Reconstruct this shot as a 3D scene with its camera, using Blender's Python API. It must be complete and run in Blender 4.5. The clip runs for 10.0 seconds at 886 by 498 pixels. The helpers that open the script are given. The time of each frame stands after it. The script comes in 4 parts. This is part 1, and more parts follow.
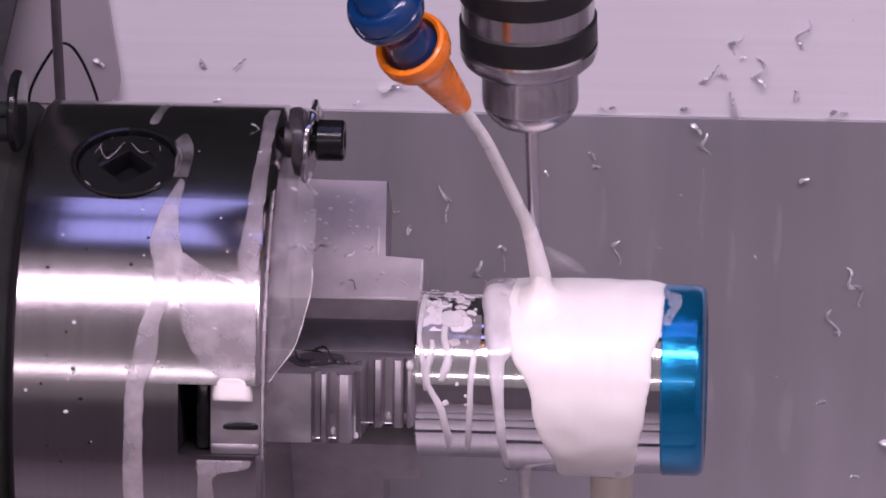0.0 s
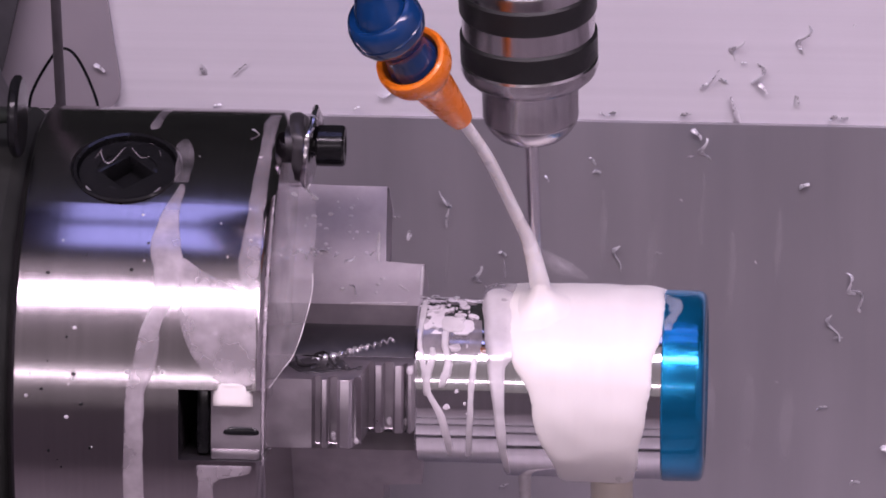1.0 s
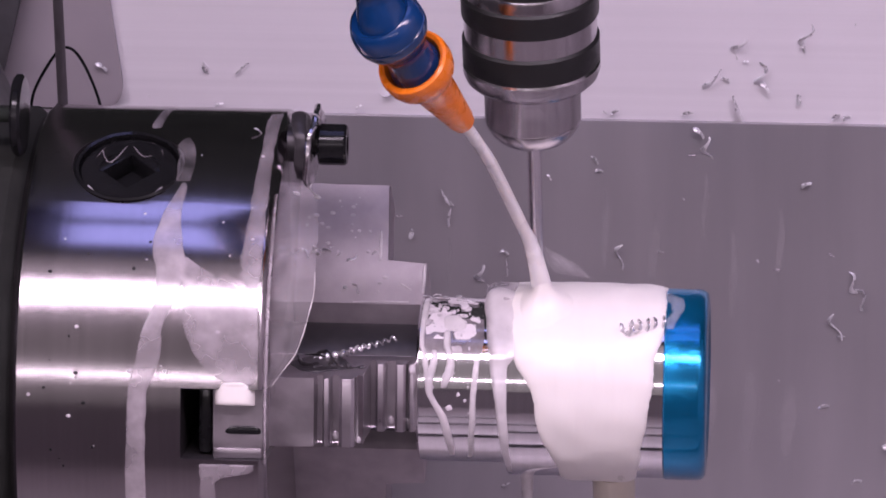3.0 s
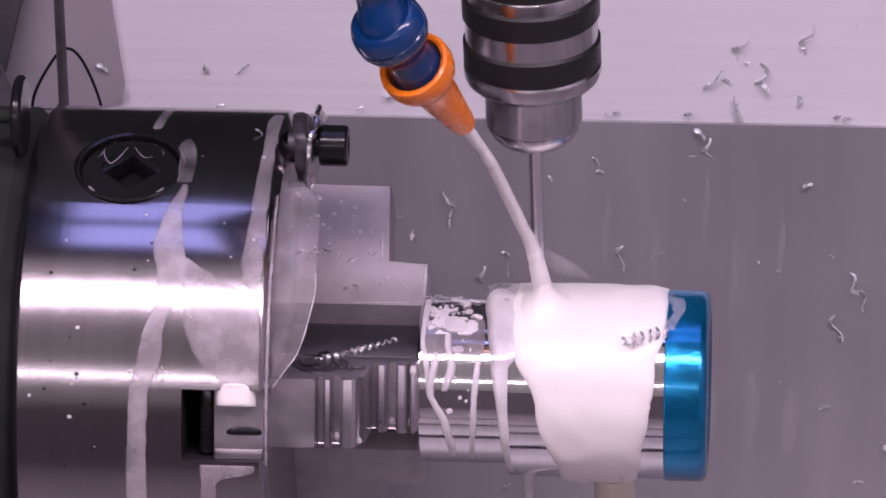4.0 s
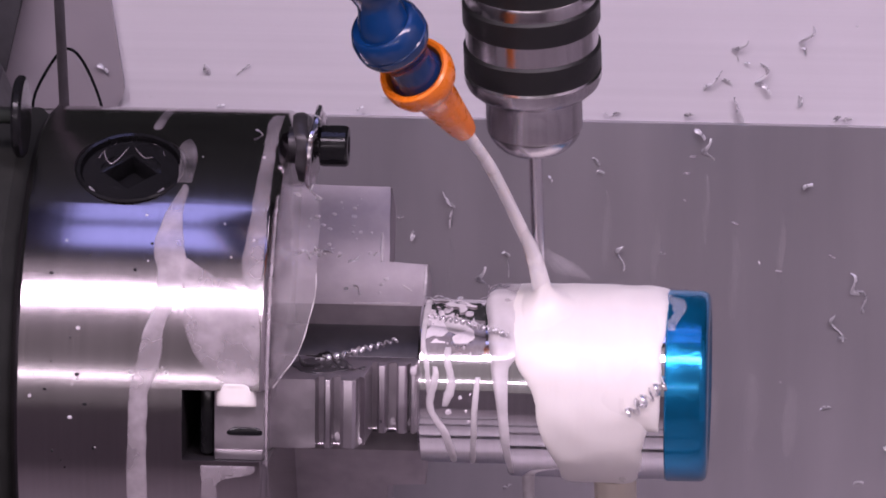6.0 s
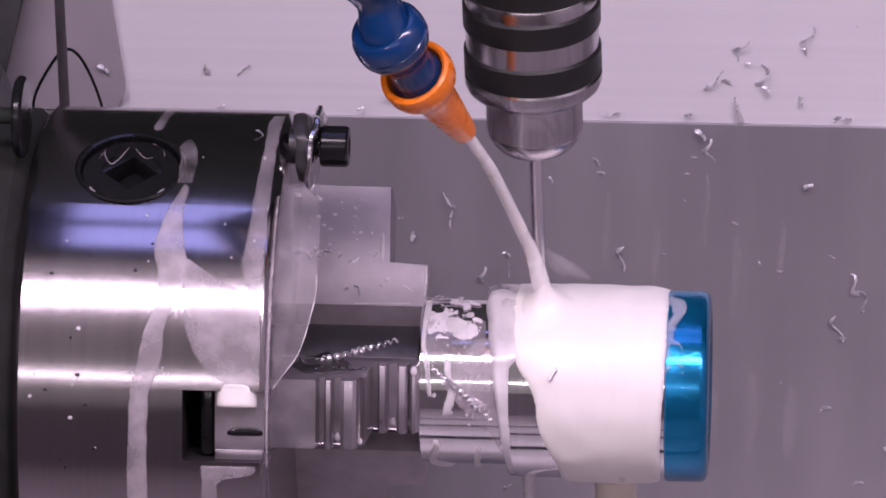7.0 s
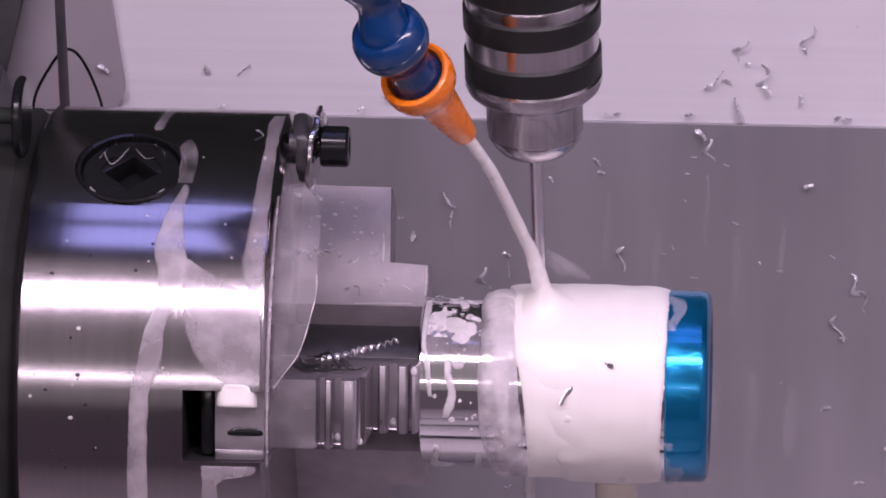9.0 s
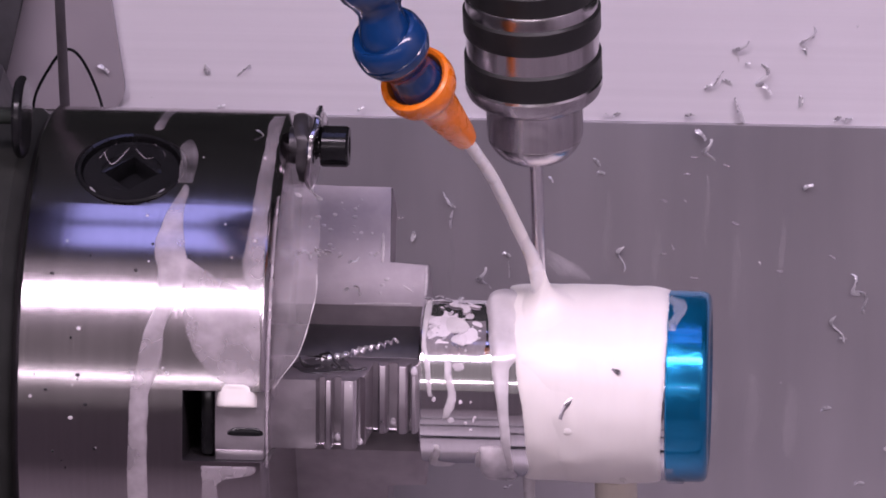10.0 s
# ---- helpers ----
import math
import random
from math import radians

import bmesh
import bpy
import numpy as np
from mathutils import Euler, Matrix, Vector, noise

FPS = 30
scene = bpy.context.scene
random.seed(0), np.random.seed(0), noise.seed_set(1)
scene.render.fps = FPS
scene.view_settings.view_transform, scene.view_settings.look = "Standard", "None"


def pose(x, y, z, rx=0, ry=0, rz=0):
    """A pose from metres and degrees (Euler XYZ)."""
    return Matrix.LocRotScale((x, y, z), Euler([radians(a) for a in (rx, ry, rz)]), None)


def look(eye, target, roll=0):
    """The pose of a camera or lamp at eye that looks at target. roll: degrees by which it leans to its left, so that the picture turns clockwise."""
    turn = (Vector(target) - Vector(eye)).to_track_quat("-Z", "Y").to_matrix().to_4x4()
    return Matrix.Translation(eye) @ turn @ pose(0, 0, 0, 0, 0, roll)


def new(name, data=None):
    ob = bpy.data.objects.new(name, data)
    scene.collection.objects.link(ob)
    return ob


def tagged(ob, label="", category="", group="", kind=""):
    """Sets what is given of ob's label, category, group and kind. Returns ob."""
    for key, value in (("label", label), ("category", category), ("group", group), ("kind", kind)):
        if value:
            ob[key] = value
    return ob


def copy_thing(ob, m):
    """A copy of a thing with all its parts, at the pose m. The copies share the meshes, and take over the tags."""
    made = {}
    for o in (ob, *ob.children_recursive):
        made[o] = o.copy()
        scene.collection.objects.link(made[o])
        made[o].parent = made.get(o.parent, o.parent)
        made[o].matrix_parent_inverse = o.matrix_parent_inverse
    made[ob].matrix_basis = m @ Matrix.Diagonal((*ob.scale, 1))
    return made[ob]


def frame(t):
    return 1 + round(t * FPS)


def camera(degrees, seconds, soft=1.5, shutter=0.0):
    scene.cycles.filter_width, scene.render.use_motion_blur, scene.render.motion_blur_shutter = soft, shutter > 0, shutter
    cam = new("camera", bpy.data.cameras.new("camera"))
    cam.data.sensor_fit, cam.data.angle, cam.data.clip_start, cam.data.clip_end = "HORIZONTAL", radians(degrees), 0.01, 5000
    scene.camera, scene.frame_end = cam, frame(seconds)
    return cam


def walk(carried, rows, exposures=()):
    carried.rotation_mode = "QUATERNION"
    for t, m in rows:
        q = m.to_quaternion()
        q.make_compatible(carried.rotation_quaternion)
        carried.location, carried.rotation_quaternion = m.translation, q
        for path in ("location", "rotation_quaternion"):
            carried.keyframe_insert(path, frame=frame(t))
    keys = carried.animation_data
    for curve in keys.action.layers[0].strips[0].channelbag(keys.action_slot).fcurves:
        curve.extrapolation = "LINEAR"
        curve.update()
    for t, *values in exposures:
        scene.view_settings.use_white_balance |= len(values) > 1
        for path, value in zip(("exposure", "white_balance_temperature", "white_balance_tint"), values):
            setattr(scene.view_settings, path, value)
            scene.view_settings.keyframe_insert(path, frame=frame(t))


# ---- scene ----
# camera: a long lens on a stand, looking down into the machine
cam = camera(9.0, 10.0, soft=1.75)
EYE = Vector((0.13696, -1.23764, 0.69794))
AIM = Vector((0.03823, 0.0, 0.03744))
ROLL = -0.860
BASE = look(EYE, AIM, ROLL)


def nudge(dx, dy):
    """The base pose turned a hair: the stand settles while it films."""
    return BASE @ pose(0, 0, 0, dy * 0.00575, dx * 0.00575, 0)


walk(cam, [(t, nudge(a, b)) for t, a, b in (
    (0.0, -6.2, -9.2), (0.25, -6.2, -7), (0.5, -6.0, -4.6), (0.8, -6.0, -1), (1.0, -5.5, 0.2), (1.5, -4.6, 0.2), (2.0, -3.1, -2.3),
    (2.5, -2.8, -2.8), (3.2, -1.2, -1.2), (4.0, 0, 0), (5.0, 0.2, 0.1), (5.5, 0.4, 0.3), (7.0, 1.3, 1.4), (8.0, 1.6, 1.5), (10.0, 1.8, 1.5))],
    exposures=[(0.0, 0.44), (10.0, 0.44)])

# ---- light: ceiling tubes of the workshop and the machine's own lamp ----
world = bpy.data.worlds.new("workshop")
scene.world = world
world.use_nodes = True
world.node_tree.nodes["Background"].inputs[0].default_value = (0.98, 0.815, 0.925, 1)
world.node_tree.nodes["Background"].inputs[1].default_value = 0.19


def tube_lamp(name, at, aim, long, wide, watts, colour):
    data = bpy.data.lights.new(name, "AREA")
    data.shape, data.size, data.size_y, data.energy, data.color = "RECTANGLE", long, wide, watts, colour
    ob = new(name, data)
    ob.matrix_world = look(at, aim)
    return ob


def up_front(elev, dist, x):
    return (x, -dist * math.cos(radians(elev)), dist * math.sin(radians(elev)))


tube_lamp("ceiling_tube_lamp", up_front(61.5, 1.2, 0.0), (0, 0, 0), 2.8, 0.13, 20, (0.99, 0.80, 1.0))
tube_lamp("far_tube_lamp", up_front(28.0, 1.9, -0.1), (0, 0, 0), 1.6, 0.022, 2.2, (1.0, 0.83, 0.98))
tube_lamp("machine_lamp", (0.144, -0.040, 0.62), (0.144, -0.035, 0), 0.466, 0.105, 0.27, (0.42, 0.42, 1.0))
tube_lamp("machine_lamp", (0.144, 0.098, 0.62), (0.144, 0.033, 0), 0.466, 0.112, 0.27, (0.42, 0.42, 1.0))


# ---- materials ----
def mat(name, colour, rough=0.5, metal=0.0, grain=0.1, scale=300.0, bump=0.0, stretch=(1, 1, 1), rough_var=0.1, coat=0.0, alpha=1.0, trans=0.0, sss=0.0, spots=None, spec=0.5, patchy=0.0, holes=0.0, coarse=35.0, low=0.49, relief=0.0004):
    m = bpy.data.materials.new(name)
    m.use_nodes = True
    nt = m.node_tree
    b = nt.nodes["Principled BSDF"]
    co = nt.nodes.new("ShaderNodeTexCoord")
    mp = nt.nodes.new("ShaderNodeMapping")
    mp.inputs["Scale"].default_value = stretch
    nt.links.new(co.outputs["Object"], mp.inputs[0])
    n1 = nt.nodes.new("ShaderNodeTexNoise")
    n1.inputs["Scale"].default_value, n1.inputs["Detail"].default_value = scale, 4
    nt.links.new(mp.outputs[0], n1.inputs[0])
    n2 = nt.nodes.new("ShaderNodeTexNoise")
    n2.inputs["Scale"].default_value, n2.inputs["Detail"].default_value = coarse, 3
    nt.links.new(co.outputs["Object"], n2.inputs[0])
    both = nt.nodes.new("ShaderNodeMath")
    both.operation = "ADD"
    nt.links.new(n1.outputs[0], both.inputs[0])
    nt.links.new(n2.outputs[0], both.inputs[1])
    ramp = nt.nodes.new("ShaderNodeMapRange")
    ramp.inputs[1].default_value, ramp.inputs[2].default_value = 0.6, 1.4
    nt.links.new(both.outputs[0], ramp.inputs[0])
    mix = nt.nodes.new("ShaderNodeMix")
    mix.data_type = "RGBA"
    mix.inputs["A"].default_value = (*[c * (1 - grain) for c in colour], 1)
    mix.inputs["B"].default_value = (*[min(1, c * (1 + grain)) for c in colour], 1)
    nt.links.new(ramp.outputs[0], mix.inputs["Factor"])
    out = mix.outputs["Result"]
    if spots:
        tint, size, low = spots
        n3 = nt.nodes.new("ShaderNodeTexNoise")
        n3.inputs["Scale"].default_value, n3.inputs["Detail"].default_value = size, 5
        nt.links.new(co.outputs["Object"], n3.inputs[0])
        r3 = nt.nodes.new("ShaderNodeMapRange")
        r3.inputs[1].default_value, r3.inputs[2].default_value = low, low + 0.06
        nt.links.new(n3.outputs[0], r3.inputs[0])
        mx = nt.nodes.new("ShaderNodeMix")
        mx.data_type = "RGBA"
        nt.links.new(r3.outputs[0], mx.inputs["Factor"])
        nt.links.new(out, mx.inputs["A"])
        mx.inputs["B"].default_value = (*tint, 1)
        out = mx.outputs["Result"]
    nt.links.new(out, b.inputs["Base Color"])
    rr = nt.nodes.new("ShaderNodeMapRange")
    rr.inputs[1].default_value, rr.inputs[2].default_value = 0.6, 1.4
    rr.inputs[3].default_value, rr.inputs[4].default_value = max(0.02, rough - rough_var), min(1, rough + rough_var)
    nt.links.new(both.outputs[0], rr.inputs[0])
    nt.links.new(rr.outputs[0], b.inputs["Roughness"])
    b.inputs["Metallic"].default_value = metal
    b.inputs["Specular IOR Level"].default_value = spec
    b.inputs["Coat Weight"].default_value = coat
    b.inputs["Coat Roughness"].default_value = 0.06
    b.inputs["Alpha"].default_value = alpha
    b.inputs["Transmission Weight"].default_value = trans
    if patchy:
        n4 = nt.nodes.new("ShaderNodeTexNoise")
        n4.inputs["Scale"].default_value, n4.inputs["Detail"].default_value = 130, 3
        nt.links.new(co.outputs["Object"], n4.inputs[0])
        r4 = nt.nodes.new("ShaderNodeMapRange")
        r4.inputs[1].default_value, r4.inputs[2].default_value = 0.3, 0.7
        r4.inputs[3].default_value, r4.inputs[4].default_value = alpha - patchy, alpha + patchy
        nt.links.new(n4.outputs[0], r4.inputs[0])
        if holes:
            n4.inputs["Scale"].default_value, n4.inputs["Detail"].default_value, n4.inputs["Distortion"].default_value = holes, 0.6, 0.8
            r4.inputs[1].default_value, r4.inputs[2].default_value = low, low + 0.04
        nt.links.new(r4.outputs[0], b.inputs["Alpha"])
    if sss:
        b.inputs["Subsurface Weight"].default_value = sss
        b.inputs["Subsurface Radius"].default_value = (0.003, 0.0028, 0.0025)
        b.inputs["Subsurface Scale"].default_value = 0.5
    if bump:
        bp = nt.nodes.new("ShaderNodeBump")
        bp.inputs["Strength"].default_value, bp.inputs["Distance"].default_value = bump, relief
        nt.links.new(n1.outputs[0], bp.inputs["Height"])
        nt.links.new(bp.outputs[0], b.inputs["Normal"])
    return m


M_STEEL = mat("ground_steel", (0.38, 0.347, 0.364), 0.15, 1.0, 0.09, 900, 0.015, (1, 0.03, 0.03), 0.012)
M_JAW = mat("jaw_steel", (0.40, 0.36, 0.385), 0.58, 0.35, 0.24, 170, 0.35, (1, 1, 1), 0.10)
M_SOOT = mat("oily_dark_iron", (0.022, 0.023, 0.021), 0.75, 0.0, 0.4, 150, 0.3, spec=0.15)
M_WETJAW = mat("wet_jaw_steel", (0.46, 0.42, 0.45), 0.36, 0.88, 0.26, 130, 0.5, (1, 1, 1), 0.12, coat=0.3)
M_BLACK = mat("blackened_steel", (0.010, 0.010, 0.011), 0.18, 0.0, 0.3, 600, 0.1, spec=0.3)
M_ALU = mat("polished_aluminium", (0.80, 0.78, 0.80), 0.09, 1.0, 0.08, 900, 0.03, (1, 0.03, 0.03), 0.03)
M_CAP = mat("blue_anodised_aluminium", (0.004, 0.205, 0.42), 0.21, 0.75, 0.5, 60, 1.0, (0.8, 1, 1), 0.10, coat=0.3, relief=0.0008)
M_COOL = mat("milky_coolant", (0.925, 0.885, 0.835), 0.34, 0.0, 0.04, 110, 0.25, (1.8, 0.4, 0.4), sss=0.06)
M_JET = mat("coolant_jet", (0.95, 0.90, 0.88), 0.3, 0.0, 0.03, 200, 0.06, sss=0.5)
M_STREAK = mat("streaky_coolant", (0.80, 0.76, 0.77), 0.3, 0.0, 0.05, 150, 0.15, alpha=0.78, patchy=0.12)
M_BRIGHT = mat("bright_chip", (0.85, 0.82, 0.85), 0.25, 0.8, 0.2, 500, 0.1)
M_FILM = mat("thin_milky_coolant", (0.74, 0.67, 0.71), 0.16, 0.0, 0.15, 150, 0.25, alpha=0.27, patchy=0.11)
M_PALE = mat("pale_streak_film", (0.85, 0.8, 0.82), 0.6, 0.0, 0.1, 300, 0.0, alpha=0.07, patchy=0.04)
M_SPRAY = mat("coolant_spray", (0.9, 0.85, 0.87), 0.6, 0.0, 0.1, 300, 0.0, alpha=0.055, patchy=0.045)
M_PATCH = mat("dried_milky_coolant", (0.66, 0.60, 0.63), 0.22, 0.0, 0.2, 180, 0.5, alpha=0.40, patchy=0.16)
M_THIN = mat("faint_milky_coolant", (0.62, 0.57, 0.60), 0.2, 0.0, 0.2, 180, 0.4, alpha=0.17, patchy=0.12)
M_WEB = mat("coolant_web", (0.74, 0.68, 0.71), 0.2, 0.0, 0.1, 150, 0.2, alpha=0.10, patchy=0.06)
M_VEIL = mat("milky_veil", (0.78, 0.73, 0.75), 0.3, 0.0, 0.1, 150, 0.2, alpha=0.45, patchy=0.28)
M_CURL = mat("dull_aluminium_chip", (0.50, 0.47, 0.50), 0.3, 1.0, 0.3, 500, 0.1)
M_ORANGE = mat("orange_plastic", (1.0, 0.23, 0.012), 0.3, 0.0, 0.05, 400, 0.02, coat=0.3)
M_BLUE = mat("blue_plastic", (0.004, 0.036, 0.135), 0.2, 0.0, 0.15, 400, 0.03, coat=0.4)
M_RUBBER = mat("black_knurl", (0.011, 0.011, 0.011), 0.45, 0.0, 0.3, 900, 0.1)
M_CHROME = mat("chuck_chrome", (0.54, 0.51, 0.53), 0.21, 1.0, 0.2, 700, 0.05, (1, 1, 0.03), 0.08)
M_DRILL = mat("drill_steel", (0.82, 0.79, 0.82), 0.26, 1.0, 0.05, 300, 0.0, (1, 1, 0.05), 0.03)
M_CHIP = mat("aluminium_chip", (0.85, 0.81, 0.84), 0.3, 0.5, 0.35, 500, 0.1)
M_WHITE = mat("white_splash_panel", (0.83, 0.80, 0.83), 0.35, 0.0, 0.055, 60, 0.05, (0.05, 1, 7), 0.08, coarse=12)
M_GREY = mat("wet_grey_sheet", (0.445, 0.425, 0.442), 0.32, 0.6, 0.17, 26, 0.0, (2.2, 1, 0.22), 0.025, coarse=9)
M_TRAY = mat("light_grey_paint", (0.55, 0.52, 0.55), 0.4, 0.0, 0.1, 80, 0.05)
M_TABLE = mat("ground_table_iron", (0.30, 0.28, 0.292), 0.45, 0.3, 0.1, 120, 0.05)
M_SHADOW = mat("shadow_grey", (0.37, 0.335, 0.36), 0.45, 0.0, 0.06, 80, 0.05)
M_ROD = mat("dull_steel", (0.16, 0.145, 0.155), 0.45, 0.7, 0.2, 300, 0.05)
M_RUNOFF = mat("yellowish_coolant", (0.80, 0.74, 0.62), 0.35, 0.0, 0.08, 120, 0.05, sss=0.2)
M_DARK = mat("matt_dark", (0.031, 0.036, 0.031), 0.9, 0.0, 0.2, 60, 0.03, spec=0.05)
# darker than the chuck steel: the slots' shade is put into the colour
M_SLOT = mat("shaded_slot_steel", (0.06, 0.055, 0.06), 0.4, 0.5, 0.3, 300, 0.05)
M_FOAM = mat("thin_foam", (0.80, 0.75, 0.78), 0.3, 0.0, 0.1, 300, 0.2, alpha=0.70, patchy=0.2)
M_NET = mat("holed_foam", (0.80, 0.75, 0.78), 0.3, 0.0, 0.1, 300, 0.15, alpha=0.46, patchy=0.44, holes=230, low=0.52)
# dark grey, so the barrel looks unlit where it would mirror the lamps
M_COVER = mat("grey_cover_film", (0.24, 0.215, 0.23), 0.35, 0.0, 0.4, 500, 0.3, alpha=0.66, patchy=0.2)
M_CAPNET = mat("holed_wet_film", (0.70, 0.72, 0.80), 0.2, 0.0, 0.1, 300, 0.2, alpha=0.15, patchy=0.145, holes=210, low=0.47)
M_FRONT = mat("grey_panel_paint", (0.30, 0.27, 0.29), 0.5, 0.0, 0.1, 30, 0.03)
M_CAST = mat("dark_painted_casting", (0.05, 0.048, 0.052), 0.45, 0.0, 0.3, 200, 0.15)


# ---- mesh helpers ----
def mesh_of(bm, name, material, smooth=True, sharp=35):
    bmesh.ops.recalc_face_normals(bm, faces=bm.faces)
    me = bpy.data.meshes.new(name)
    bm.to_mesh(me)
    bm.free()
    me.materials.append(material)
    if smooth:
        me.shade_smooth()
        me.set_sharp_from_angle(angle=radians(sharp))
    return me


def part(name, bm, material, parent=None, label="", smooth=True, sharp=35):
    ob = new(name, mesh_of(bm, name, material, smooth, sharp))
    if parent is not None:
        ob.parent = parent
    if label:
        ob["label"] = label
    return ob


def thing(name, label, category, group="", kind=""):
    return tagged(new(name), label, category, group, kind)


def lathe(profile, segs=96, axis="x", bm=None, m=None):
    """Turns (along, radius) round an axis; radius 0 closes an end."""
    bm = bm or bmesh.new()
    rings = []
    for a, r in profile:
        ring = []
        n = 1 if r == 0 else segs
        for i in range(n):
            w = 2 * math.pi * i / segs
            p = (a, r * math.cos(w), r * math.sin(w)) if axis == "x" else (r * math.cos(w), r * math.sin(w), a)
            v = Vector(p)
            ring.append(bm.verts.new(m @ v if m else v))
        rings.append(ring)
    for p, q in zip(rings, rings[1:]):
        for i in range(segs):
            j = (i + 1) % segs
            if len(p) == 1 and len(q) > 1:
                bm.faces.new((p[0], q[j], q[i]))
            elif len(q) == 1 and len(p) > 1:
                bm.faces.new((p[i], p[j], q[0]))
            elif len(p) > 1:
                bm.faces.new((p[i], p[j], q[j], q[i]))
    return bm


def box(bm, lo, hi, bevel=0.0, m=None):
    g = bmesh.ops.create_cube(bm, size=1.0)["verts"]
    for v in g:
        v.co = Vector([lo[k] + (v.co[k] + 0.5) * (hi[k] - lo[k]) for k in range(3)])
    if bevel:
        es = list({e for v in g for e in v.link_edges})
        r = bmesh.ops.bevel(bm, geom=es, offset=bevel, segments=2, affect="EDGES", profile=0.5)
        g = list({v for f in r["faces"] for v in f.verts} | {v for v in g if v.is_valid})
    if m:
        bmesh.ops.transform(bm, matrix=m, verts=[v for v in g if v.is_valid])
    return bm


def spline(points, n):
    """A smooth line of n + 1 points through those given (Catmull-Rom)."""
    pts = [np.array(p, float) for p in points]
    pts = [2 * pts[0] - pts[1]] + pts + [2 * pts[-1] - pts[-2]]
    out = []
    for i in range(n + 1):
        s = i / n * (len(pts) - 3)
        k = min(int(s), len(pts) - 4)
        u = s - k
        a, b, c, d = pts[k:k + 4]
        out.append(0.5 * (2 * b + (c - a) * u + (2 * a - 5 * b + 4 * c - d) * u * u + (3 * b - a - 3 * c + d) * u ** 3))
    return out


def tube(line, segs=12, bm=None, flat=1.0):
    """line: rows x, y, z, radius."""
    bm = bm or bmesh.new()
    rings, side = [], Vector((0, 1, 0))
    for i, p in enumerate(line):
        a, b = line[max(i - 1, 0)], line[min(i + 1, len(line) - 1)]
        t = (Vector(b[:3]) - Vector(a[:3])).normalized()
        side = (side - t * side.dot(t)).normalized()
        up = t.cross(side)
        rings.append([bm.verts.new(Vector(p[:3]) + p[3] * (side * math.cos(w) + up * (math.sin(w) * flat))) for w in (2 * math.pi * k / segs for k in range(segs))])
    for p, q in zip(rings, rings[1:]):
        for i in range(segs):
            j = (i + 1) % segs
            bm.faces.new((p[i], p[j], q[j], q[i]))
    bm.faces.new(rings[0])
    bm.faces.new(rings[-1])
    return bm


def on_round(x, deg, r):
    """A point on a cylinder round the x axis; 0 degrees faces the front, 90 the top."""
    a = radians(deg)
    return Vector((x, -r * math.cos(a), r * math.sin(a)))


def film(rows, radius, thick, n=90, m=28, ragged=0.0, bm=None, seed=0.0, lumps=0.0):
    """A skin of liquid on a cylinder. rows: degrees, left x, right x, thickness factor."""
    bm = bm or bmesh.new()
    line = spline(rows, n)
    top, low = [], []
    for i, (deg, xl, xr, tf) in enumerate(line):
        xl += ragged * noise.noise(Vector((deg * 0.045, 3 + seed, 0))) + 0.28 * ragged * noise.noise(Vector((deg * 0.3, 5 + seed, 0)))
        xr += ragged * noise.noise(Vector((deg * 0.045, 9 + seed, 0))) + 0.28 * ragged * noise.noise(Vector((deg * 0.3, 7 + seed, 0)))
        end = min(1.0, 12.0 * min(i, n - i) / n)
        ta, tb = [], []
        for k in range(m + 1):
            u = 0.5 - 0.5 * math.cos(math.pi * k / m)
            x = xl + (xr - xl) * u
            h = thick * tf * max(0.0, 1 - abs(2 * u - 1) ** 5) ** 0.5 * math.sqrt(max(0.0, end * (2 - end)))
            h *= 1 + lumps * noise.noise(Vector((x * 160, deg * 0.07, seed)))
            ta.append(bm.verts.new(on_round(x, deg, radius + h)))
            tb.append(bm.verts.new(on_round(x, deg, radius - 0.0004)))
        top.append(ta)
        low.append(tb)
    for i in range(n):
        for k in range(m):
            bm.faces.new((top[i][k], top[i][k + 1], top[i + 1][k + 1], top[i + 1][k]))
            bm.faces.new((low[i][k], low[i + 1][k], low[i + 1][k + 1], low[i][k + 1]))
        bm.faces.new((top[i][0], top[i + 1][0], low[i + 1][0], low[i][0]))
        bm.faces.new((top[i][m], low[i][m], low[i + 1][m], top[i + 1][m]))
    for r in (0, n):
        for k in range(m):
            bm.faces.new((top[r][k], low[r][k], low[r][k + 1], top[r][k + 1]))
    return bm


def cut(ob, cutters):
    """Takes the cutters' shapes out of a mesh for good."""
    for c in cutters:
        md = ob.modifiers.new("cut", "BOOLEAN")
        md.operation, md.solver, md.object, md.material_mode = "DIFFERENCE", "EXACT", c, "TRANSFER"
        bpy.context.view_layer.update()
        me = bpy.data.meshes.new_from_object(ob.evaluated_get(bpy.context.evaluated_depsgraph_get()))
        ob.modifiers.clear()
        ob.data = me
        bpy.data.objects.remove(c)
    ob.data.shade_smooth()
    ob.data.set_sharp_from_angle(angle=radians(30))


# ---- the enclosure ----
WALL = 0.14


def slab(name, lo, hi, material, label, category, bevel=0.0):
    return tagged(part(name, box(bmesh.new(), lo, hi, bevel), material, None, "", bevel > 0), label, category, "", "structure")


